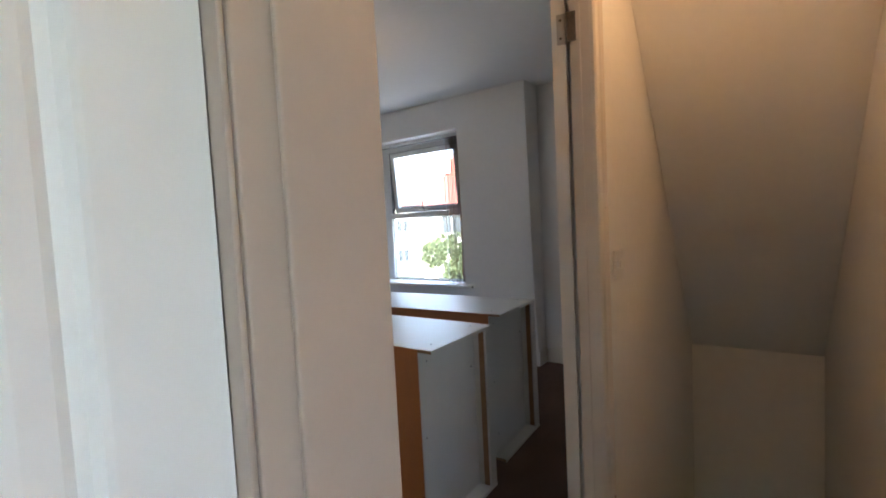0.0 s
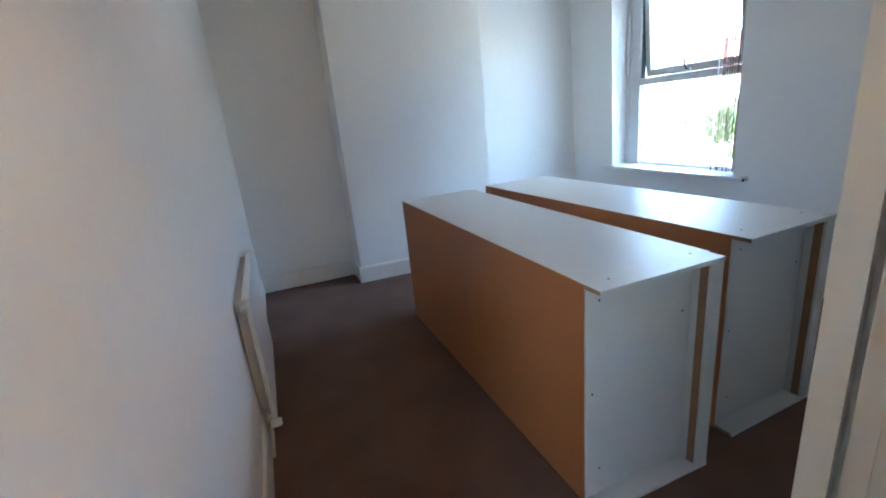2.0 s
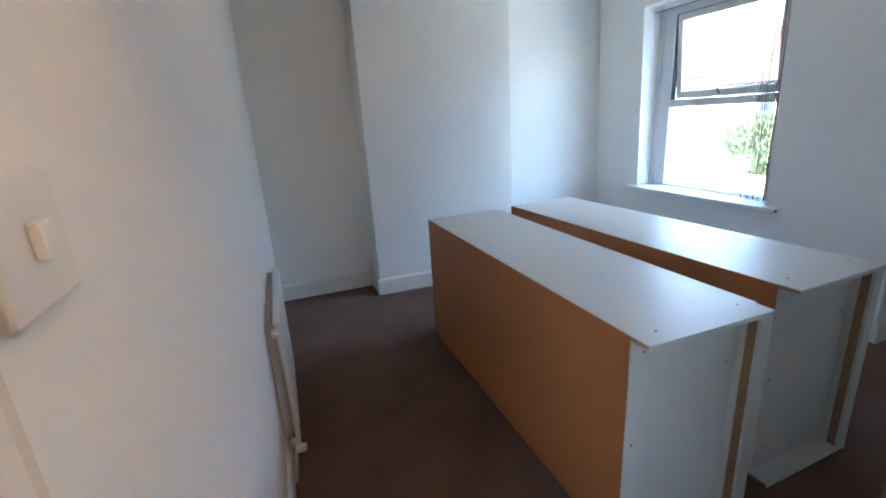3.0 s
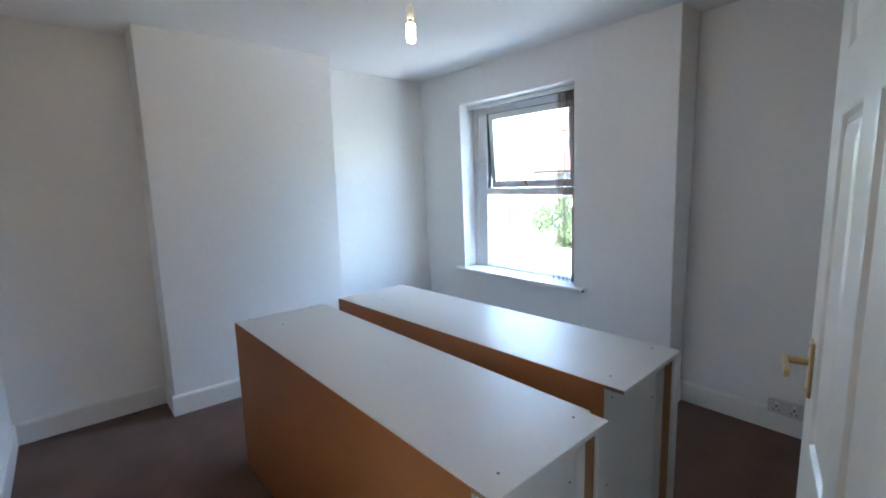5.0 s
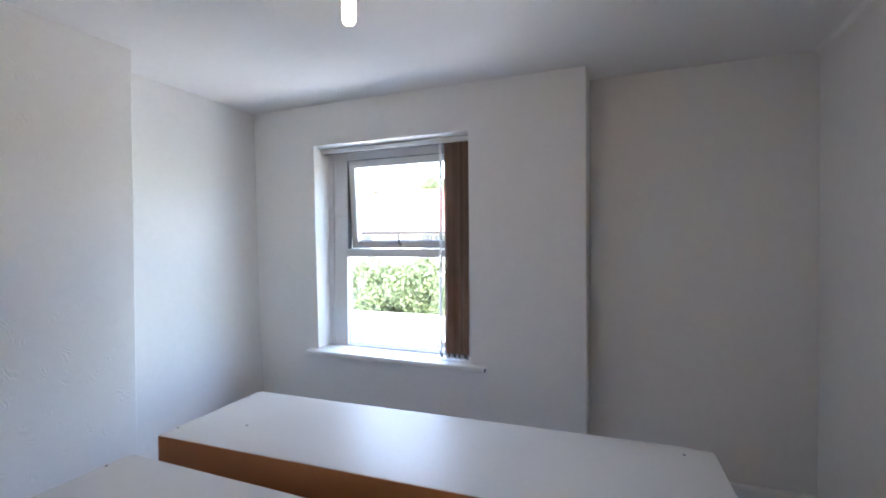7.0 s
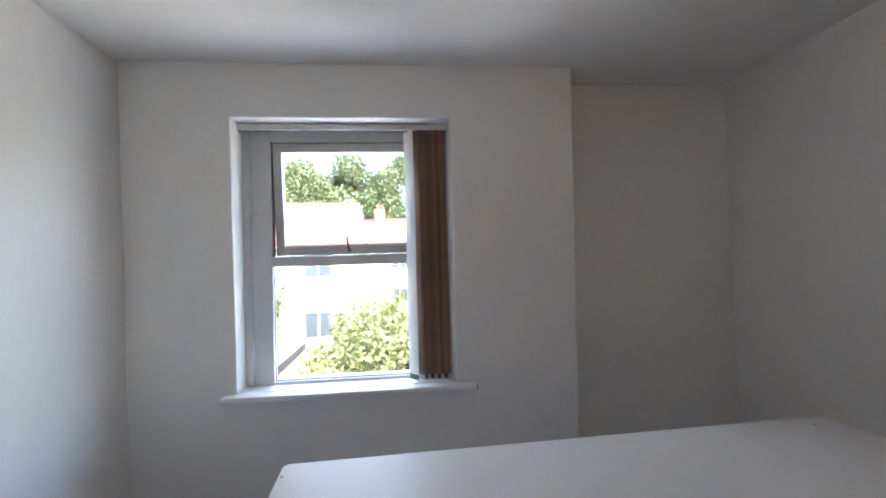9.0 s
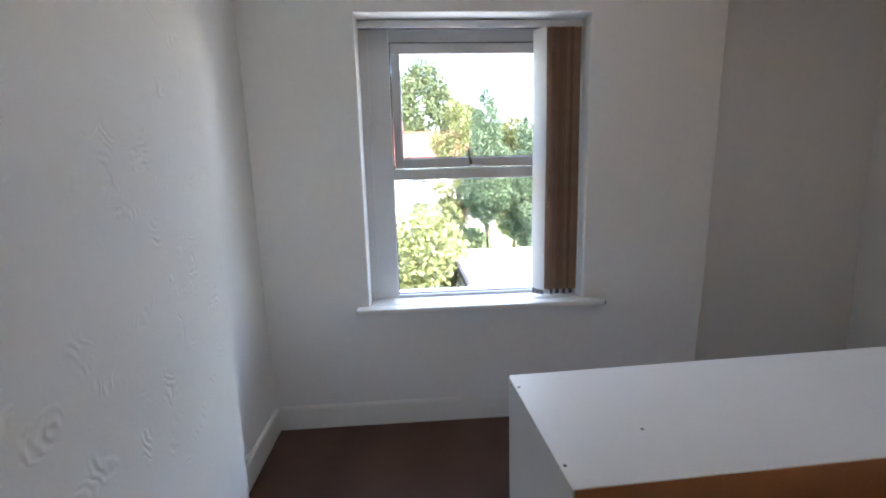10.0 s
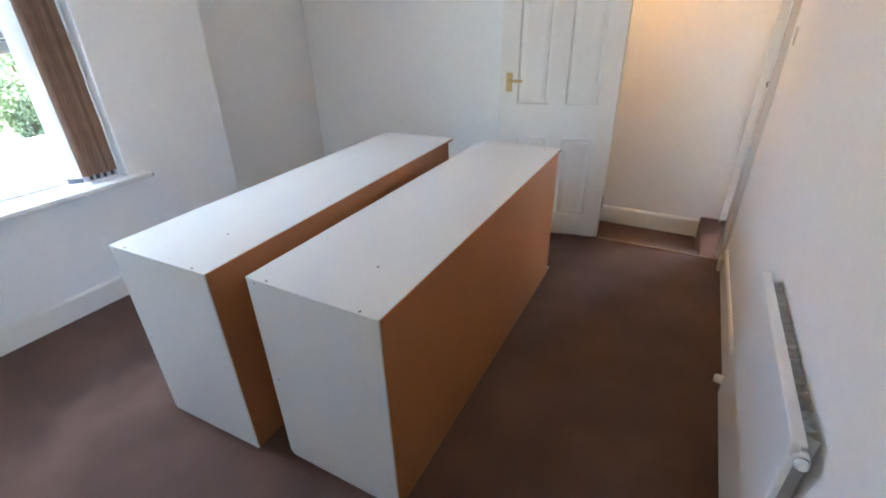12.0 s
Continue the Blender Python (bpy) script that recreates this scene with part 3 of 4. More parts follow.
# ---- panelled doors ----
def panel_door(place, label, stile=0.112):
    """A moulded six-panel leaf 762 mm wide: the hinge edge at the origin, the face seen at -x."""
    ob = thing("door", place, label, "door")
    PANELS = [(x0, x1, z0, z1) for x0, x1 in ((stile, 0.330), (0.432, 0.762 - stile)) for z0, z1 in ((0.160, 0.722), (0.942, 1.596), (1.698, 1.874))]
    us = sorted({0, 0.762, *[p[0] for p in PANELS], *[p[1] for p in PANELS]})
    vs = sorted({0, 1.975, *[p[2] for p in PANELS], *[p[3] for p in PANELS]})
    bm = bmesh.new()
    for side, x in ((-1, -0.036), (1, 0.0)):
        g = {}
        for i, u in enumerate(us):
            for j, v in enumerate(vs):
                g[i, j] = bm.verts.new((x, u, v))
        for i in range(len(us) - 1):
            for j in range(len(vs) - 1):
                u0, u1, v0, v1 = us[i], us[i + 1], vs[j], vs[j + 1]
                if not any(abs(p[0] - u0) < 1e-6 and abs(p[1] - u1) < 1e-6 and p[2] - 1e-6 <= v0 and v1 <= p[3] + 1e-6 for p in PANELS):
                    bm.faces.new((g[i, j], g[i + 1, j], g[i + 1, j + 1], g[i, j + 1]))
                    continue
                ring = [g[i, j], g[i + 1, j], g[i + 1, j + 1], g[i, j + 1]]
                for inset, depth in ((0.006, 0.001), (0.013, 0.008), (0.022, 0.010), (0.030, 0.006), (0.052, 0.002)):
                    nxt = [bm.verts.new((x - side * depth, a, b)) for a, b in ((u0 + inset, v0 + inset), (u1 - inset, v0 + inset), (u1 - inset, v1 - inset), (u0 + inset, v1 - inset))]
                    for k in range(4):
                        bm.faces.new((ring[k], ring[(k + 1) % 4], nxt[(k + 1) % 4], nxt[k]))
                    ring = nxt
                bm.faces.new(ring)
    for a, b in (((0, 0), (0.762, 0)), ((0.762, 0), (0.762, 1.975)), ((0.762, 1.975), (0, 1.975)), ((0, 1.975), (0, 0))):
        bm.faces.new([bm.verts.new(p) for p in ((-0.036, *a), (-0.036, *b), (0.0, *b), (0.0, *a))])
    bmesh.ops.remove_doubles(bm, verts=bm.verts[:], dist=1e-5)
    part("leaf", bm, GLOSS, ob)
    for side, x in ((-1, -0.036), (1, 0.0)):
        plate = part("handle_plate", rbox(x, 0.682, 1.028, x + side * 0.007, 0.724, 1.148, 0.003), BRASS, ob, "polished brass handle plate")
        part("lever", tube([(x + side * 0.005, 0.703, 1.100), (x + side * 0.048, 0.703, 1.100)], 0.0075, 12), BRASS, plate)
        part("lever", rbox(x + side * 0.041, 0.612, 1.092, x + side * 0.052, 0.711, 1.108, 0.004), BRASS, plate)
        part("screw", tube([(x + side * 0.006, 0.703, 1.136), (x + side * 0.0085, 0.703, 1.136)], 0.004, 8), STEEL, plate)
        part("screw", tube([(x + side * 0.006, 0.703, 1.040), (x + side * 0.0085, 0.703, 1.040)], 0.004, 8), STEEL, plate)
    for z in (0.22, 1.762):
        hinge = part("hinge", tube([(0.005, 0.001, z), (0.005, 0.001, z + 0.08)], 0.0055, 10), STEEL, ob, "worn steel butt hinge")
        part("hinge_flap", rbox(-0.022, -0.0015, z, 0.0, 0.0, z + 0.08, 0.0005), STEEL, hinge)
        part("hinge_flap", rbox(0.006, -0.0125, z + 0.002, 0.028, -0.0105, z + 0.078, 0.0005), RUST, hinge, "dark rusted hinge flap")
        for dz in (0.016, 0.064):
            part("screw", tube([(-0.012, -0.0012, z + dz), (-0.012, -0.0026, z + dz)], 0.0035, 8), RUST, hinge)
    part("latch_plate", rbox(-0.028, 0.7615, 1.08, -0.008, 0.7635, 1.15, 0.0005), BRASS, ob)
    return ob


panel_door(pose(3.6215, 1.638, 0.008, 0, 0, 14.2), "white six-panel bedroom door standing wide open")
panel_door(pose(3.604, 0.642, 0.012, 0, 0, 180), "white six-panel rear room door standing open", 0.090)
keep = thing("strike_plate", pose(3.629, 0.8377, 1.118), "worn steel strike plate on the door lining", "strike plate")
part("plate", rbox(-0.010, 0, -0.020, 0.010, 0.002, 0.016, 0.0006), RUST, keep)
part("lip", rbox(-0.010, 0.002, -0.008, 0.014, 0.006, 0.012, 0.0015), RUST, keep, "dark rusted lip")


# ---- radiator ----
rad = thing("radiator", pose(1.305, RY - 0.035, 0.12), "white enamelled panel radiator on wall brackets", "radiator")
RW, RH = 0.79, 0.575
bm = rbox(0, 0.078, 0, RW, 0.098, RH, 0.006, 3)
part("panel", bm, ENAMEL, rad)
part("panel_rim", rbox(0.0, 0.070, RH - 0.006, RW, 0.0985, RH + 0.004, 0.003), ENAMEL, rad)
bm = bmesh.new()
n = 22
prev = None
for k in range(2 * n + 1):
    x = 0.04 + (RW - 0.08) * k / (2 * n)
    y = 0.072 if k % 2 else 0.040
    cur = (bm.verts.new((x, y, 0.04)), bm.verts.new((x, y, RH - 0.012)))
    if prev:
        bm.faces.new((prev[0], cur[0], cur[1], prev[1]))
    prev = cur
fins = part("convector", bm, ENAMEL, rad, "folded convector fins")
fins.modifiers.new("thickness", 'SOLIDIFY').thickness = 0.0012
for x in (0.16, RW - 0.16):
    part("bracket", rbox(x - 0.012, 0.034, 0.06, x + 0.012, 0.041, RH - 0.06, 0.003), ENAMEL, rad)
for x, z, s in ((0.0, RH - 0.035, -1), (RW, RH - 0.035, 1), (0.0, 0.035, -1), (RW, 0.035, 1)):
    boss = part("boss", tube([(x - s * 0.012, 0.074, z), (x + s * 0.012, 0.074, z)], 0.017, 14), ENAMEL, rad)
    part("plug", tube([(x + s * 0.012, 0.074, z), (x + s * 0.024, 0.074, z), (x + s * 0.027, 0.074, z)], [0.013, 0.012, 0.007], 12), PLASTIC, boss)
valve = part("valve", tube([(RW + 0.026, 0.074, 0.035), (RW + 0.052, 0.074, 0.035)], 0.011, 12), STEEL, rad, "metal radiator valve")
part("valve_knob", tube([(RW + 0.045, 0.074, 0.035), (RW + 0.045, 0.100, 0.035), (RW + 0.045, 0.118, 0.035)], [0.017, 0.019, 0.015], 14), PLASTIC, valve, "white plastic valve knob")
part("pipe", tube([(RW + 0.045, 0.074, 0.035), (RW + 0.046, 0.07, -0.02), (RW + 0.05, 0.055, -0.122)], 0.0075, 10), COPPER, valve)
part("pipe", tube([(-0.03, 0.074, 0.035), (-0.032, 0.07, -0.02), (-0.034, 0.06, -0.122)], 0.0075, 10), COPPER, rad)


# ---- sockets, switches ----
def socket(place, label, w, gangs, rockers=True):
    ob = thing("wall_socket", place, label, "socket")
    part("back_box", rbox(0.002, -0.016, 0.002, w - 0.002, 0, 0.084, 0.003), AGED, ob)
    part("plate", rbox(0, -0.025, 0, w, -0.0165, 0.086, 0.004), AGED, ob)
    for k in range(gangs):
        cx = w * (k + 0.5) / gangs
        part("earth_slot", rbox(cx - 0.004, -0.0256, 0.040, cx + 0.004, -0.0245, 0.052, 0.0004), DARK, ob)
        for dx in (-0.012, 0.012):
            part("pin_slot", rbox(cx + dx - 0.004, -0.0256, 0.020, cx + dx + 0.005, -0.0245, 0.027, 0.0004), DARK, ob)
        part("rocker", rbox(cx - 0.008, -0.029, 0.058, cx + 0.008, -0.0245, 0.076, 0.002), PLASTIC, ob)
    return ob


socket(pose(2.948, RC - 0.017, 0.120), "white double plug socket set into the skirting board", 0.168, 2)
socket(pose(3.44, RY + 0.0165, 0.032, 0, 0, 180), "white plug socket low beside the doorway", 0.09, 1)


def switch(place, label):
    ob = thing("light_switch", place, label, "light switch")
    part("plate", rbox(-0.043, -0.010, -0.043, 0.043, 0, 0.043, 0.004), PLASTIC, ob)
    part("rocker", rbox(-0.007, -0.017, -0.012, 0.007, -0.009, 0.012, 0.002), PLASTIC, ob)
    return ob


switch(pose(HX, 1.848, 1.155, 0, 0, 90), "white light switch beside the moulded architrave")
switch(pose(3.475, RY, 1.374, 0, 0, 180), "white light switch beside the doorway")

# ---- lamps ----
BULB = glow("lit_bulb", (1.0, 0.71, 0.41), 4.0)


def pendant(place, label, drop, bulb):
    ob = thing("pendant_lamp", place, label, "lamp")
    part("rose", tube([(0, 0, 0), (0, 0, -0.006), (0, 0, -0.022), (0, 0, -0.026)], [0.046, 0.048, 0.036, 0.014], 24), PLASTIC, ob, "white ceiling rose")
    part("flex", tube([(0, 0, -0.02), (0.002, 0.001, -drop * 0.5), (0, 0, -drop)], 0.0032, 8), PLASTIC, ob, "grey twisted flex")
    part("lampholder", tube([(0, 0, -drop + 0.004), (0, 0, -drop - 0.012), (0, 0, -drop - 0.02), (0, 0, -drop - 0.062)], [0.008, 0.014, 0.018, 0.017], 16), PLASTIC, ob, "white lampholder")
    part("bulb_cap", tube([(0, 0, -drop - 0.060), (0, 0, -drop - 0.080)], 0.013, 14), STEEL, ob)
    part("bulb", tube([(0, 0, -drop - 0.080), (0, 0, -drop - 0.086), (0, 0, -drop - 0.150), (0, 0, -drop - 0.160), (0, 0, -drop - 0.164)], [0.012, 0.019, 0.019, 0.014, 0.004], 18), bulb, ob, "lit tubular bulb")
    return ob


pendant(pose(1.893, 2.455, CH), "lit tubular bulb hanging from a ceiling rose", 0.193, BULB)
pendant(pose(4.0, 1.62, CH), "lit bulb hanging over the stairs", 0.16, glow("lit_stair_bulb", (1.0, 0.55, 0.24), 11.5))

# ---- outside ----
GZ = -2.9
GRASS = mat("grass", (0.07, 0.10, 0.035), 0.9, var=0.3, scale=6, bump=0.6, bump_scale=30, coarse=0.2)
FELT = mat("pale_roof_felt", (0.45, 0.44, 0.425), 0.85, var=0.12, scale=40, bump=0.3, bump_scale=150, coarse=0.8)
BRICK = mat("red_brick", (0.24, 0.075, 0.05), 0.85, var=0.2, scale=12, bump=0.3, bump_scale=60)
TILE = mat("red_roof_tile", (0.17, 0.055, 0.035), 0.8, var=0.2, scale=8, bump=0.4, bump_scale=30)
RENDER = mat("pale_render", (0.66, 0.63, 0.58), 0.85, var=0.08, scale=10)
BARK = mat("bark", (0.11, 0.075, 0.05), 0.9, var=0.3, scale=30, bump=0.8, bump_scale=40)
FASCIA = mat("dark_fascia", (0.03, 0.028, 0.03), 0.6, var=0.15, scale=20)
PANE = mat("dark_pane", (0.04, 0.05, 0.06), 0.1, var=0.1)


def leaf_mat(name, color):
    m = bpy.data.materials.new(name)
    m.use_nodes = True
    n, l = m.node_tree.nodes, m.node_tree.links
    b = n["Principled BSDF"]
    b.inputs["Roughness"].default_value = 0.55
    g = n.new("ShaderNodeNewGeometry")
    r = n.new("ShaderNodeMapRange")
    r.inputs[3].default_value, r.inputs[4].default_value = 0.55, 1.5
    s = n.new("ShaderNodeVectorMath")
    s.operation = 'SCALE'
    s.inputs[0].default_value = color
    l.new(g.outputs["Random Per Island"], r.inputs[0])
    l.new(r.outputs[0], s.inputs["Scale"])
    l.new(s.outputs[0], b.inputs["Base Color"])
    t = n.new("ShaderNodeBsdfTranslucent")
    t.inputs[0].default_value = (color[0] * 1.6, color[1] * 1.5, color[2], 1)
    mix = n.new("ShaderNodeMixShader")
    mix.inputs[0].default_value = 0.15
    l.new(b.outputs[0], mix.inputs[1])
    l.new(t.outputs[0], mix.inputs[2])
    l.new(mix.outputs[0], n["Material Output"].inputs[0])
    return m


LEAF = leaf_mat("broad_leaf", (0.080, 0.104, 0.042))
BRIGHT = leaf_mat("bright_leaf", (0.118, 0.132, 0.045))
CONE = leaf_mat("conifer_leaf", (0.060, 0.094, 0.046))


def leaves(name, centres, radii, count, size, material, parent, seed, flat=1.0):
    """Many small bent leaves scattered through overlapping clumps, densest near their skins."""
    g = np.random.RandomState(seed)
    centres, radii = np.array(centres, float), np.array(radii, float)
    w = radii ** 2 / (radii ** 2).sum()
    pick = g.choice(len(radii), count, p=w)
    d = g.normal(size=(count, 3))
    d /= np.linalg.norm(d, axis=1)[:, None]
    d[:, 2] *= flat
    p = centres[pick] + d * (radii[pick] * (0.55 + 0.5 * g.rand(count) ** 0.6))[:, None]
    a = g.normal(size=(count, 3)) + d * 0.3
    a /= np.linalg.norm(a, axis=1)[:, None]
    b = np.cross(a, g.normal(size=(count, 3)))
    b /= np.linalg.norm(b, axis=1)[:, None]
    s = size * (0.6 + 0.8 * g.rand(count))[:, None]
    n = np.cross(a, b)
    v = np.stack([p - a * s, p + b * s * 0.5 + n * s * 0.2, p + a * s, p - b * s * 0.5 + n * s * 0.2], axis=1).reshape(-1, 3)
    i = np.arange(count) * 4
    f = np.concatenate([np.stack([i, i + 1, i + 2], 1), np.stack([i, i + 2, i + 3], 1)])
    me = bpy.data.meshes.new(name)
    me.from_pydata(v.tolist(), [], f.tolist())
    me.materials.append(material)
    ob = new(name, me)
    ob.parent = parent
    return ob


def tree(x, y, height, spread, crown0, label, material, seed, size=0.12, count=3500, clumps=16, cone=False):
    g = random.Random(seed)
    ob = thing("tree", pose(x, y, GZ), label, "tree")
    top = height * (0.92 if cone else 0.75)
    part("trunk", tube([(0, 0, -0.05), (0.03 * spread, 0.02, crown0 * 0.6), (0, 0.05, crown0), (0.05 * spread, 0, top)],
                       [0.07 * spread + 0.05, 0.055 * spread + 0.04, 0.05 * spread + 0.03, 0.02], 8), BARK, ob)
    cs, rs = [], []
    for k in range(clumps):
        h = k / (clumps - 1)
        z = crown0 + (height - crown0) * (0.1 + 0.86 * h)
        if cone:
            z = crown0 + (height - crown0) * (0.03 + 0.96 * h)
            full = min(1.0, 0.22 + 2.9 * h) if h < 0.27 else ((1 - h) / 0.73) ** 0.62
            ring = spread * full * g.uniform(0.45, 0.74)
            r = spread * (0.30 * full + 0.05)
        else:
            ring = spread * math.sqrt(max(0.02, 1 - (2 * h - 0.9) ** 2)) * 0.65
            r = spread * g.uniform(0.28, 0.46)
        a = g.uniform(0, 6.28) + k * 2.4
        c = (ring * math.cos(a), ring * math.sin(a), z - r * 0.2)
        cs.append(c)
        rs.append(r)
        if not cone and k % 3 == 0:
            part("limb", tube([(0, 0.03, crown0 * 0.9), (c[0] * 0.5, c[1] * 0.5, (crown0 + c[2]) * 0.52), c], [0.03 * spread + 0.02, 0.02 * spread + 0.01, 0.012], 6), BARK, ob)
    leaves("crown", cs, rs, count, size, material, ob, seed)
    return ob


def bush(x, y, w, d, h, label, material, seed, size=0.09, count=6000, clumps=26):
    g = random.Random(seed)
    ob = thing("bush", pose(x, y, GZ), label, "bush")
    cs, rs = [], []
    for k in range(clumps):
        r = g.uniform(0.35, 0.75)
        cs.append((g.uniform(-w / 2 + r * 0.5, w / 2 - r * 0.5), g.uniform(-d / 2, d / 2), g.uniform(0.3 * h, h - r * 0.9)))
        rs.append(r)
    for k in range(5):
        c = cs[k * 4]
        part("stem", tube([(c[0] * 0.4, c[1] * 0.4, -0.05), (c[0] * 0.7, c[1] * 0.7, c[2] * 0.5), c], [0.05, 0.04, 0.015], 6), BARK, ob)
    leaves("foliage", cs, rs, count, size, material, ob, seed)
    return ob


bm = bmesh.new()
N = 24
gv = [[bm.verts.new((-400 + 800 * i / N, 4.3 + (600 - 4.3) * (j / N) ** 2, GZ)) for j in range(N + 1)] for i in range(N + 1)]
for i in range(N):
    for j in range(N):
        bm.faces.new((gv[i][j], gv[i + 1][j], gv[i + 1][j + 1], gv[i][j + 1]))
setting("ground", bm, GRASS, "sunlit grass and garden ground", "ground")
YARD = mat("pale_concrete", (0.58, 0.56, 0.52), 0.9, var=0.12, scale=14, bump=0.3, bump_scale=60, coarse=0.5)
setting("pavement", rbox(-40, 4.43, GZ - 0.2, 14, 12.6, GZ + 0.02, 0.005), YARD, "pale sunlit concrete yard", "yard")
setting("ground", rbox(-400, -300, GZ - 0.3, 400, 4.3, GZ - 0.01, 0), GRASS, "grass behind the house", "ground")


def garage(x0, y0, x1, y1, z, label):
    ob = thing("garage", pose(x0, y0, GZ), label, "garage")
    h = z - GZ
    part("wall", rbox(0.06, 0.06, -0.02, x1 - x0 - 0.06, y1 - y0 - 0.06, h - 0.10, 0.004), RENDER, ob)
    part("roof", rbox(0, 0, h - 0.05, x1 - x0, y1 - y0, h, 0.01), FELT, ob)
    part("fascia", rbox(-0.022, 0, h - 0.09, 0.0, y1 - y0, h + 0.02, 0.004), FASCIA, ob)
    part("fascia", rbox(x1 - x0, 0, h - 0.18, x1 - x0 + 0.025, y1 - y0, h + 0.03, 0.004), FASCIA, ob)
    part("fascia", rbox(0, -0.025, h - 0.18, x1 - x0, 0, h - 0.01, 0.004), FASCIA, ob)
    part("verge", rbox(-0.03, 0.01, h + 0.003, 0.05, y1 - y0, h + 0.035, 0.008), FASCIA, ob)
    for k in range(1, 4):
        y = (y1 - y0) * k / 4
        part("felt_lap", rbox(0.09, y, h, x1 - x0 - 0.02, y + 0.05, h + 0.006, 0.002), FELT, ob)
    return ob


garage(1.68, 8.75, 6.9, 12.25, -0.4, "flat-roofed rendered garage with pale felt")
garage(-9.0, 9.0, -1.38, 15.05, -0.95, "low flat-roofed garage with dark verge")


def house(x, y, turn, w, d, eaves, ridge, wall, label, flue=0.3):
    """A house with a gabled roof along its width and windows towards -y."""
    ob = thing("house", pose(x, y, GZ, 0, 0, turn), label, "house")
    part("wall", rbox(0, 0, -0.05, w, d, eaves, 0.01), wall, ob)
    for gx in (0, w - 0.22):
        bm = bmesh.new()
        tri = [(0, eaves), (d, eaves), (d / 2, ridge - 0.12)]
        r = [[bm.verts.new((gx + t, yy, zz)) for yy, zz in tri] for t in (0, 0.22)]
        bm.faces.new(r[0])
        bm.faces.new(r[1][::-1])
        for k in range(3):
            bm.faces.new((r[0][k], r[0][(k + 1) % 3], r[1][(k + 1) % 3], r[1][k]))
        part("gable", bm, wall, ob)
    for s in (0, 1):
        bm = bmesh.new()
        e, m = (-0.3, d / 2) if s == 0 else (d + 0.3, d / 2)
        drop = eaves - 0.15
        q = [(e, drop), (m, ridge), (m, ridge - 0.12), (e, drop - 0.12)]
        r = [[bm.verts.new((xx, yy, zz)) for yy, zz in q] for xx in (-0.25, w + 0.25)]
        bm.faces.new(r[0])
        bm.faces.new(r[1][::-1])
        for k in range(4):
            bm.faces.new((r[0][k], r[0][(k + 1) % 4], r[1][(k + 1) % 4], r[1][k]))
        part("roof_slope", bm, TILE, ob)
    for vx in (-0.27, w + 0.27):
        for e in (-0.3, d + 0.3):
            part("verge", tube([(vx, e, eaves - 0.2), (vx, d / 2, ridge - 0.05)], 0.075, 6), FASCIA, ob)
    part("ridge_tiles", tube([(-0.25, d / 2, ridge), (w + 0.25, d / 2, ridge)], 0.11, 8), TILE, ob)
    stack = part("chimney", rbox(w * flue, d / 2 - 0.3, ridge - 0.6, w * flue + 0.9, d / 2 + 0.3, ridge + 1.0, 0.02), BRICK, ob)
    for k in range(2):
        part("chimney_pot", tube([(w * flue + 0.25 + 0.4 * k, d / 2, ridge + 1.0), (w * flue + 0.25 + 0.4 * k, d / 2, ridge + 1.35)], [0.12, 0.1], 10), TILE, stack)
    part("gutter", tube([(-0.2, -0.3, eaves - 0.2), (w + 0.2, -0.3, eaves - 0.2)], 0.06, 8), FASCIA, ob)
    n = max(2, int(w / 3.2))
    for k in range(n):
        for z in (0.9, 3.6):
            cx = w * (k + 0.5) / n
            if z + 1.3 > eaves:
                continue
            f = part("window", rbox(cx - 0.65, -0.05, z, cx + 0.65, 0.06, z + 1.25, 0.01), UPVC, ob)
            for dx in (-0.58, 0.04):
                part("pane", rbox(cx + dx, -0.062, z + 0.08, cx + dx + 0.54, -0.051, z + 1.17, 0), PANE, f)
    return ob


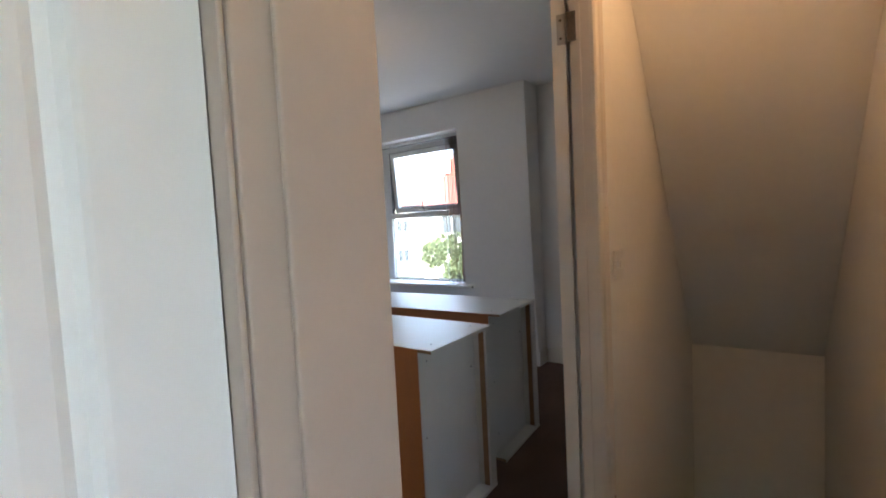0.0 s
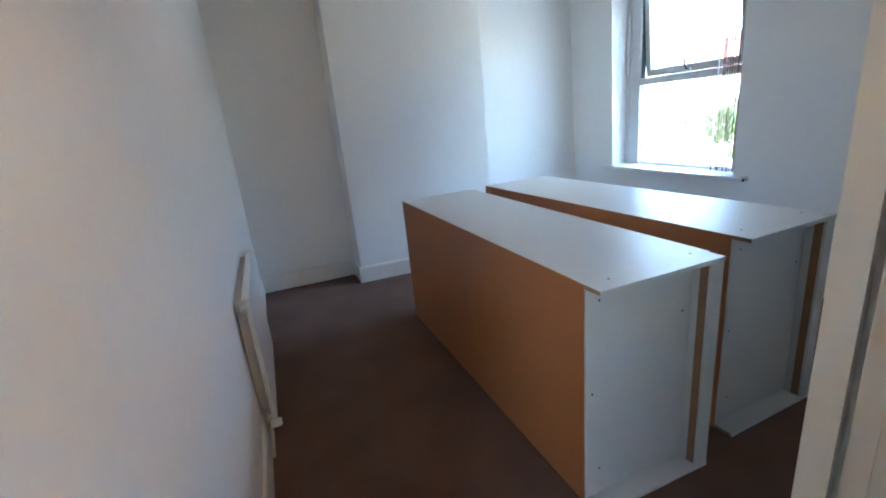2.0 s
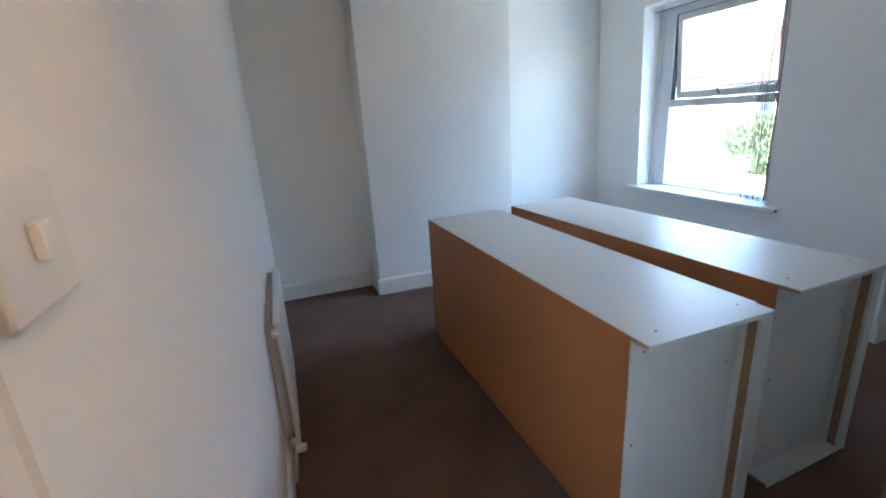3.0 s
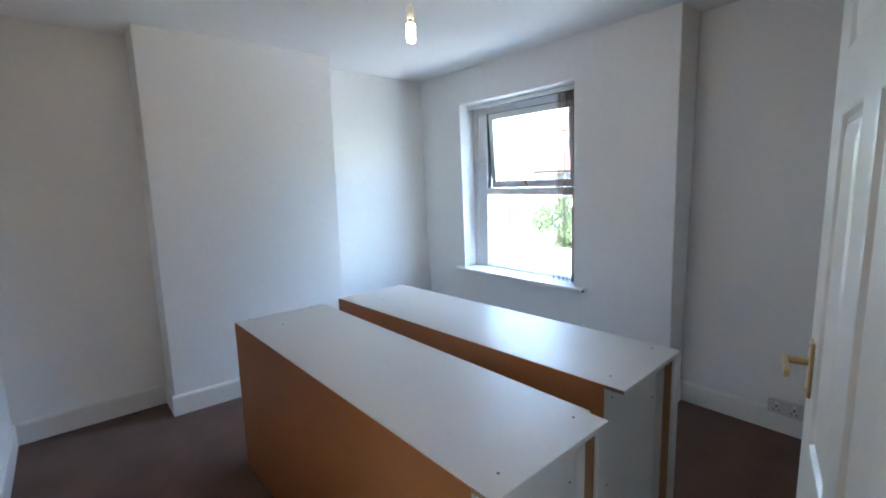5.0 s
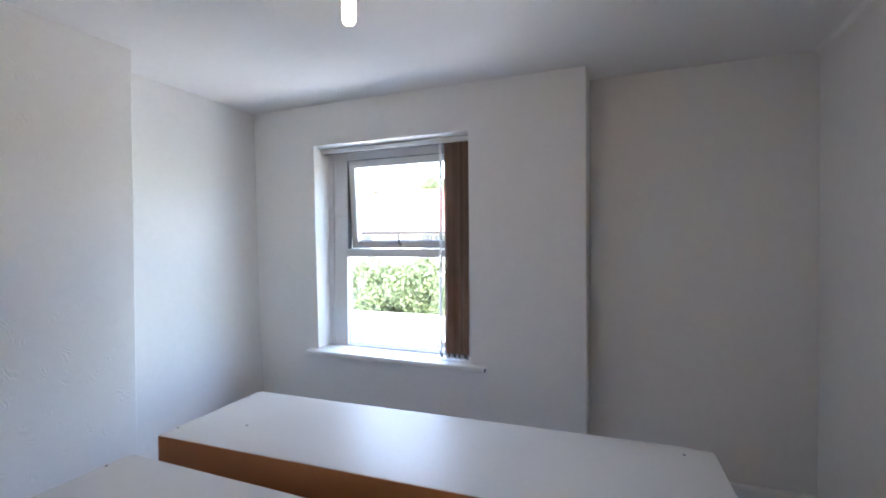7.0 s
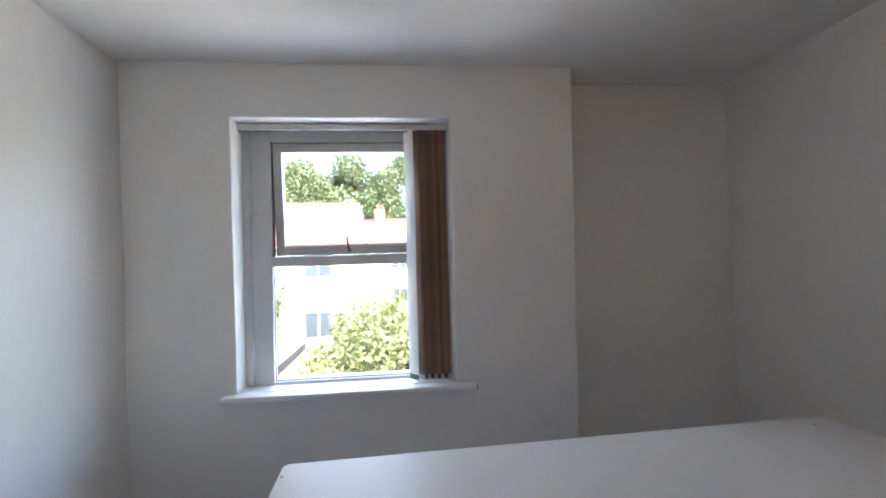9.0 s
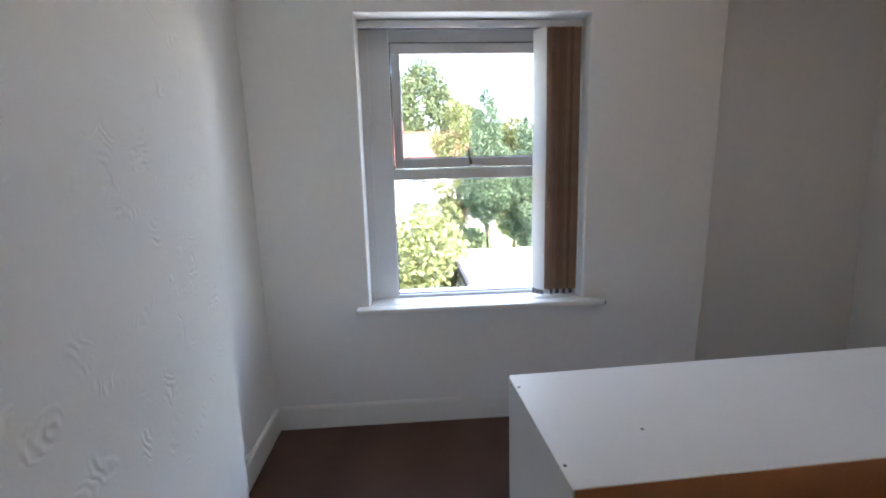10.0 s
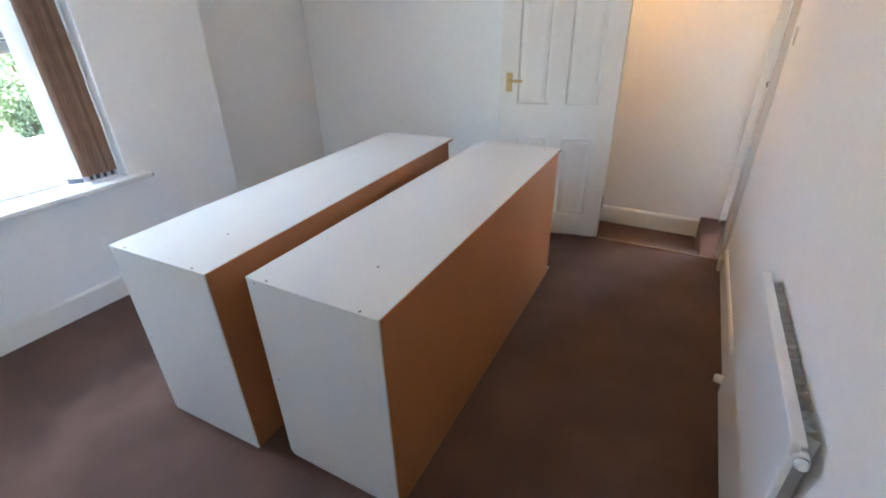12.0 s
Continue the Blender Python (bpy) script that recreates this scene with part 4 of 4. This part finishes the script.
house(-11.6, 20.6, 8, 11.4, 7.5, 5.1, 7.35, RENDER, "rendered house with red tiled roof beyond the hedge", 0.02)
house(-23.5, 31.0, 6, 6.0, 8.0, 6.1, 7.6, RENDER, "pale rendered house with tiled roof far off", 0.75)
house(-4.5, 38.0, -4, 12.0, 8.0, 5.2, 7.9, RENDER, "pale house below the wooded hill")

bush(0.55, 10.3, 2.1, 3.2, 3.95, "sunlit leafy bush beside the garage", BRIGHT, 11, 0.06, 16000)
bush(-5.2, 16.6, 5.8, 1.8, 3.85, "leafy hedge beyond the low garage", LEAF, 12, 0.065, 40000, 60)
bush(2.2, 15.5, 1.7, 0.9, 2.85, "dark green hedge behind the garage", LEAF, 13, 0.05, 9000)
bush(1.7, 17.2, 2.6, 1.4, 3.4, "bright shrub behind the garage", BRIGHT, 14, 0.06, 9000)
tree(3.0, 14.7, 6.75, 0.92, 2.75, "tall pointed conifer clipped to a bare trunk", CONE, 21, 0.034, 30000, 120, True)
tree(4.25, 14.95, 6.0, 0.92, 2.0, "dense dark green conifer beside its taller neighbour", CONE, 22, 0.034, 30000, 120, True)
tree(5.4, 15.3, 6.5, 1.0, 1.7, "broad blunt green conifer behind the garage", CONE, 23, 0.036, 30000, 120, True)
tree(7.0, 15.8, 6.2, 1.0, 1.5, "dense green conifer behind the garage", CONE, 24, 0.04, 20000, 90, True)
tree(3.1, 23.5, 7.7, 1.5, 1.6, "yellow-green leafy garden tree", BRIGHT, 34, 0.055, 22000, 30)
tree(5.6, 22.5, 6.8, 1.35, 1.4, "yellow-green tree between the conifers", BRIGHT, 33, 0.07, 12000, 30)
tree(9.6, 21.0, 7.5, 1.7, 1.2, "tall spreading garden conifer", CONE, 35, 0.06, 16000, 80, True)
for k, (x, y, h, s) in enumerate(((-9, 52, 15.5, 4.0), (-4.0, 54, 16.4, 4.4), (2.2, 53, 16.2, 4.4), (7.2, 55, 12.0, 3.4), (12.5, 54, 8.0, 3.4),
                                  (-13.8, 50, 12.6, 3.9), (-18.0, 50, 11.6, 3.2), (18.5, 56, 8, 3.6), (-22.5, 49, 7.5, 3.0))):
    tree(x, y, h, s, 4.5, "full broadleaf tree on the far rise", LEAF, 50 + k, 0.17, 24000, 46)
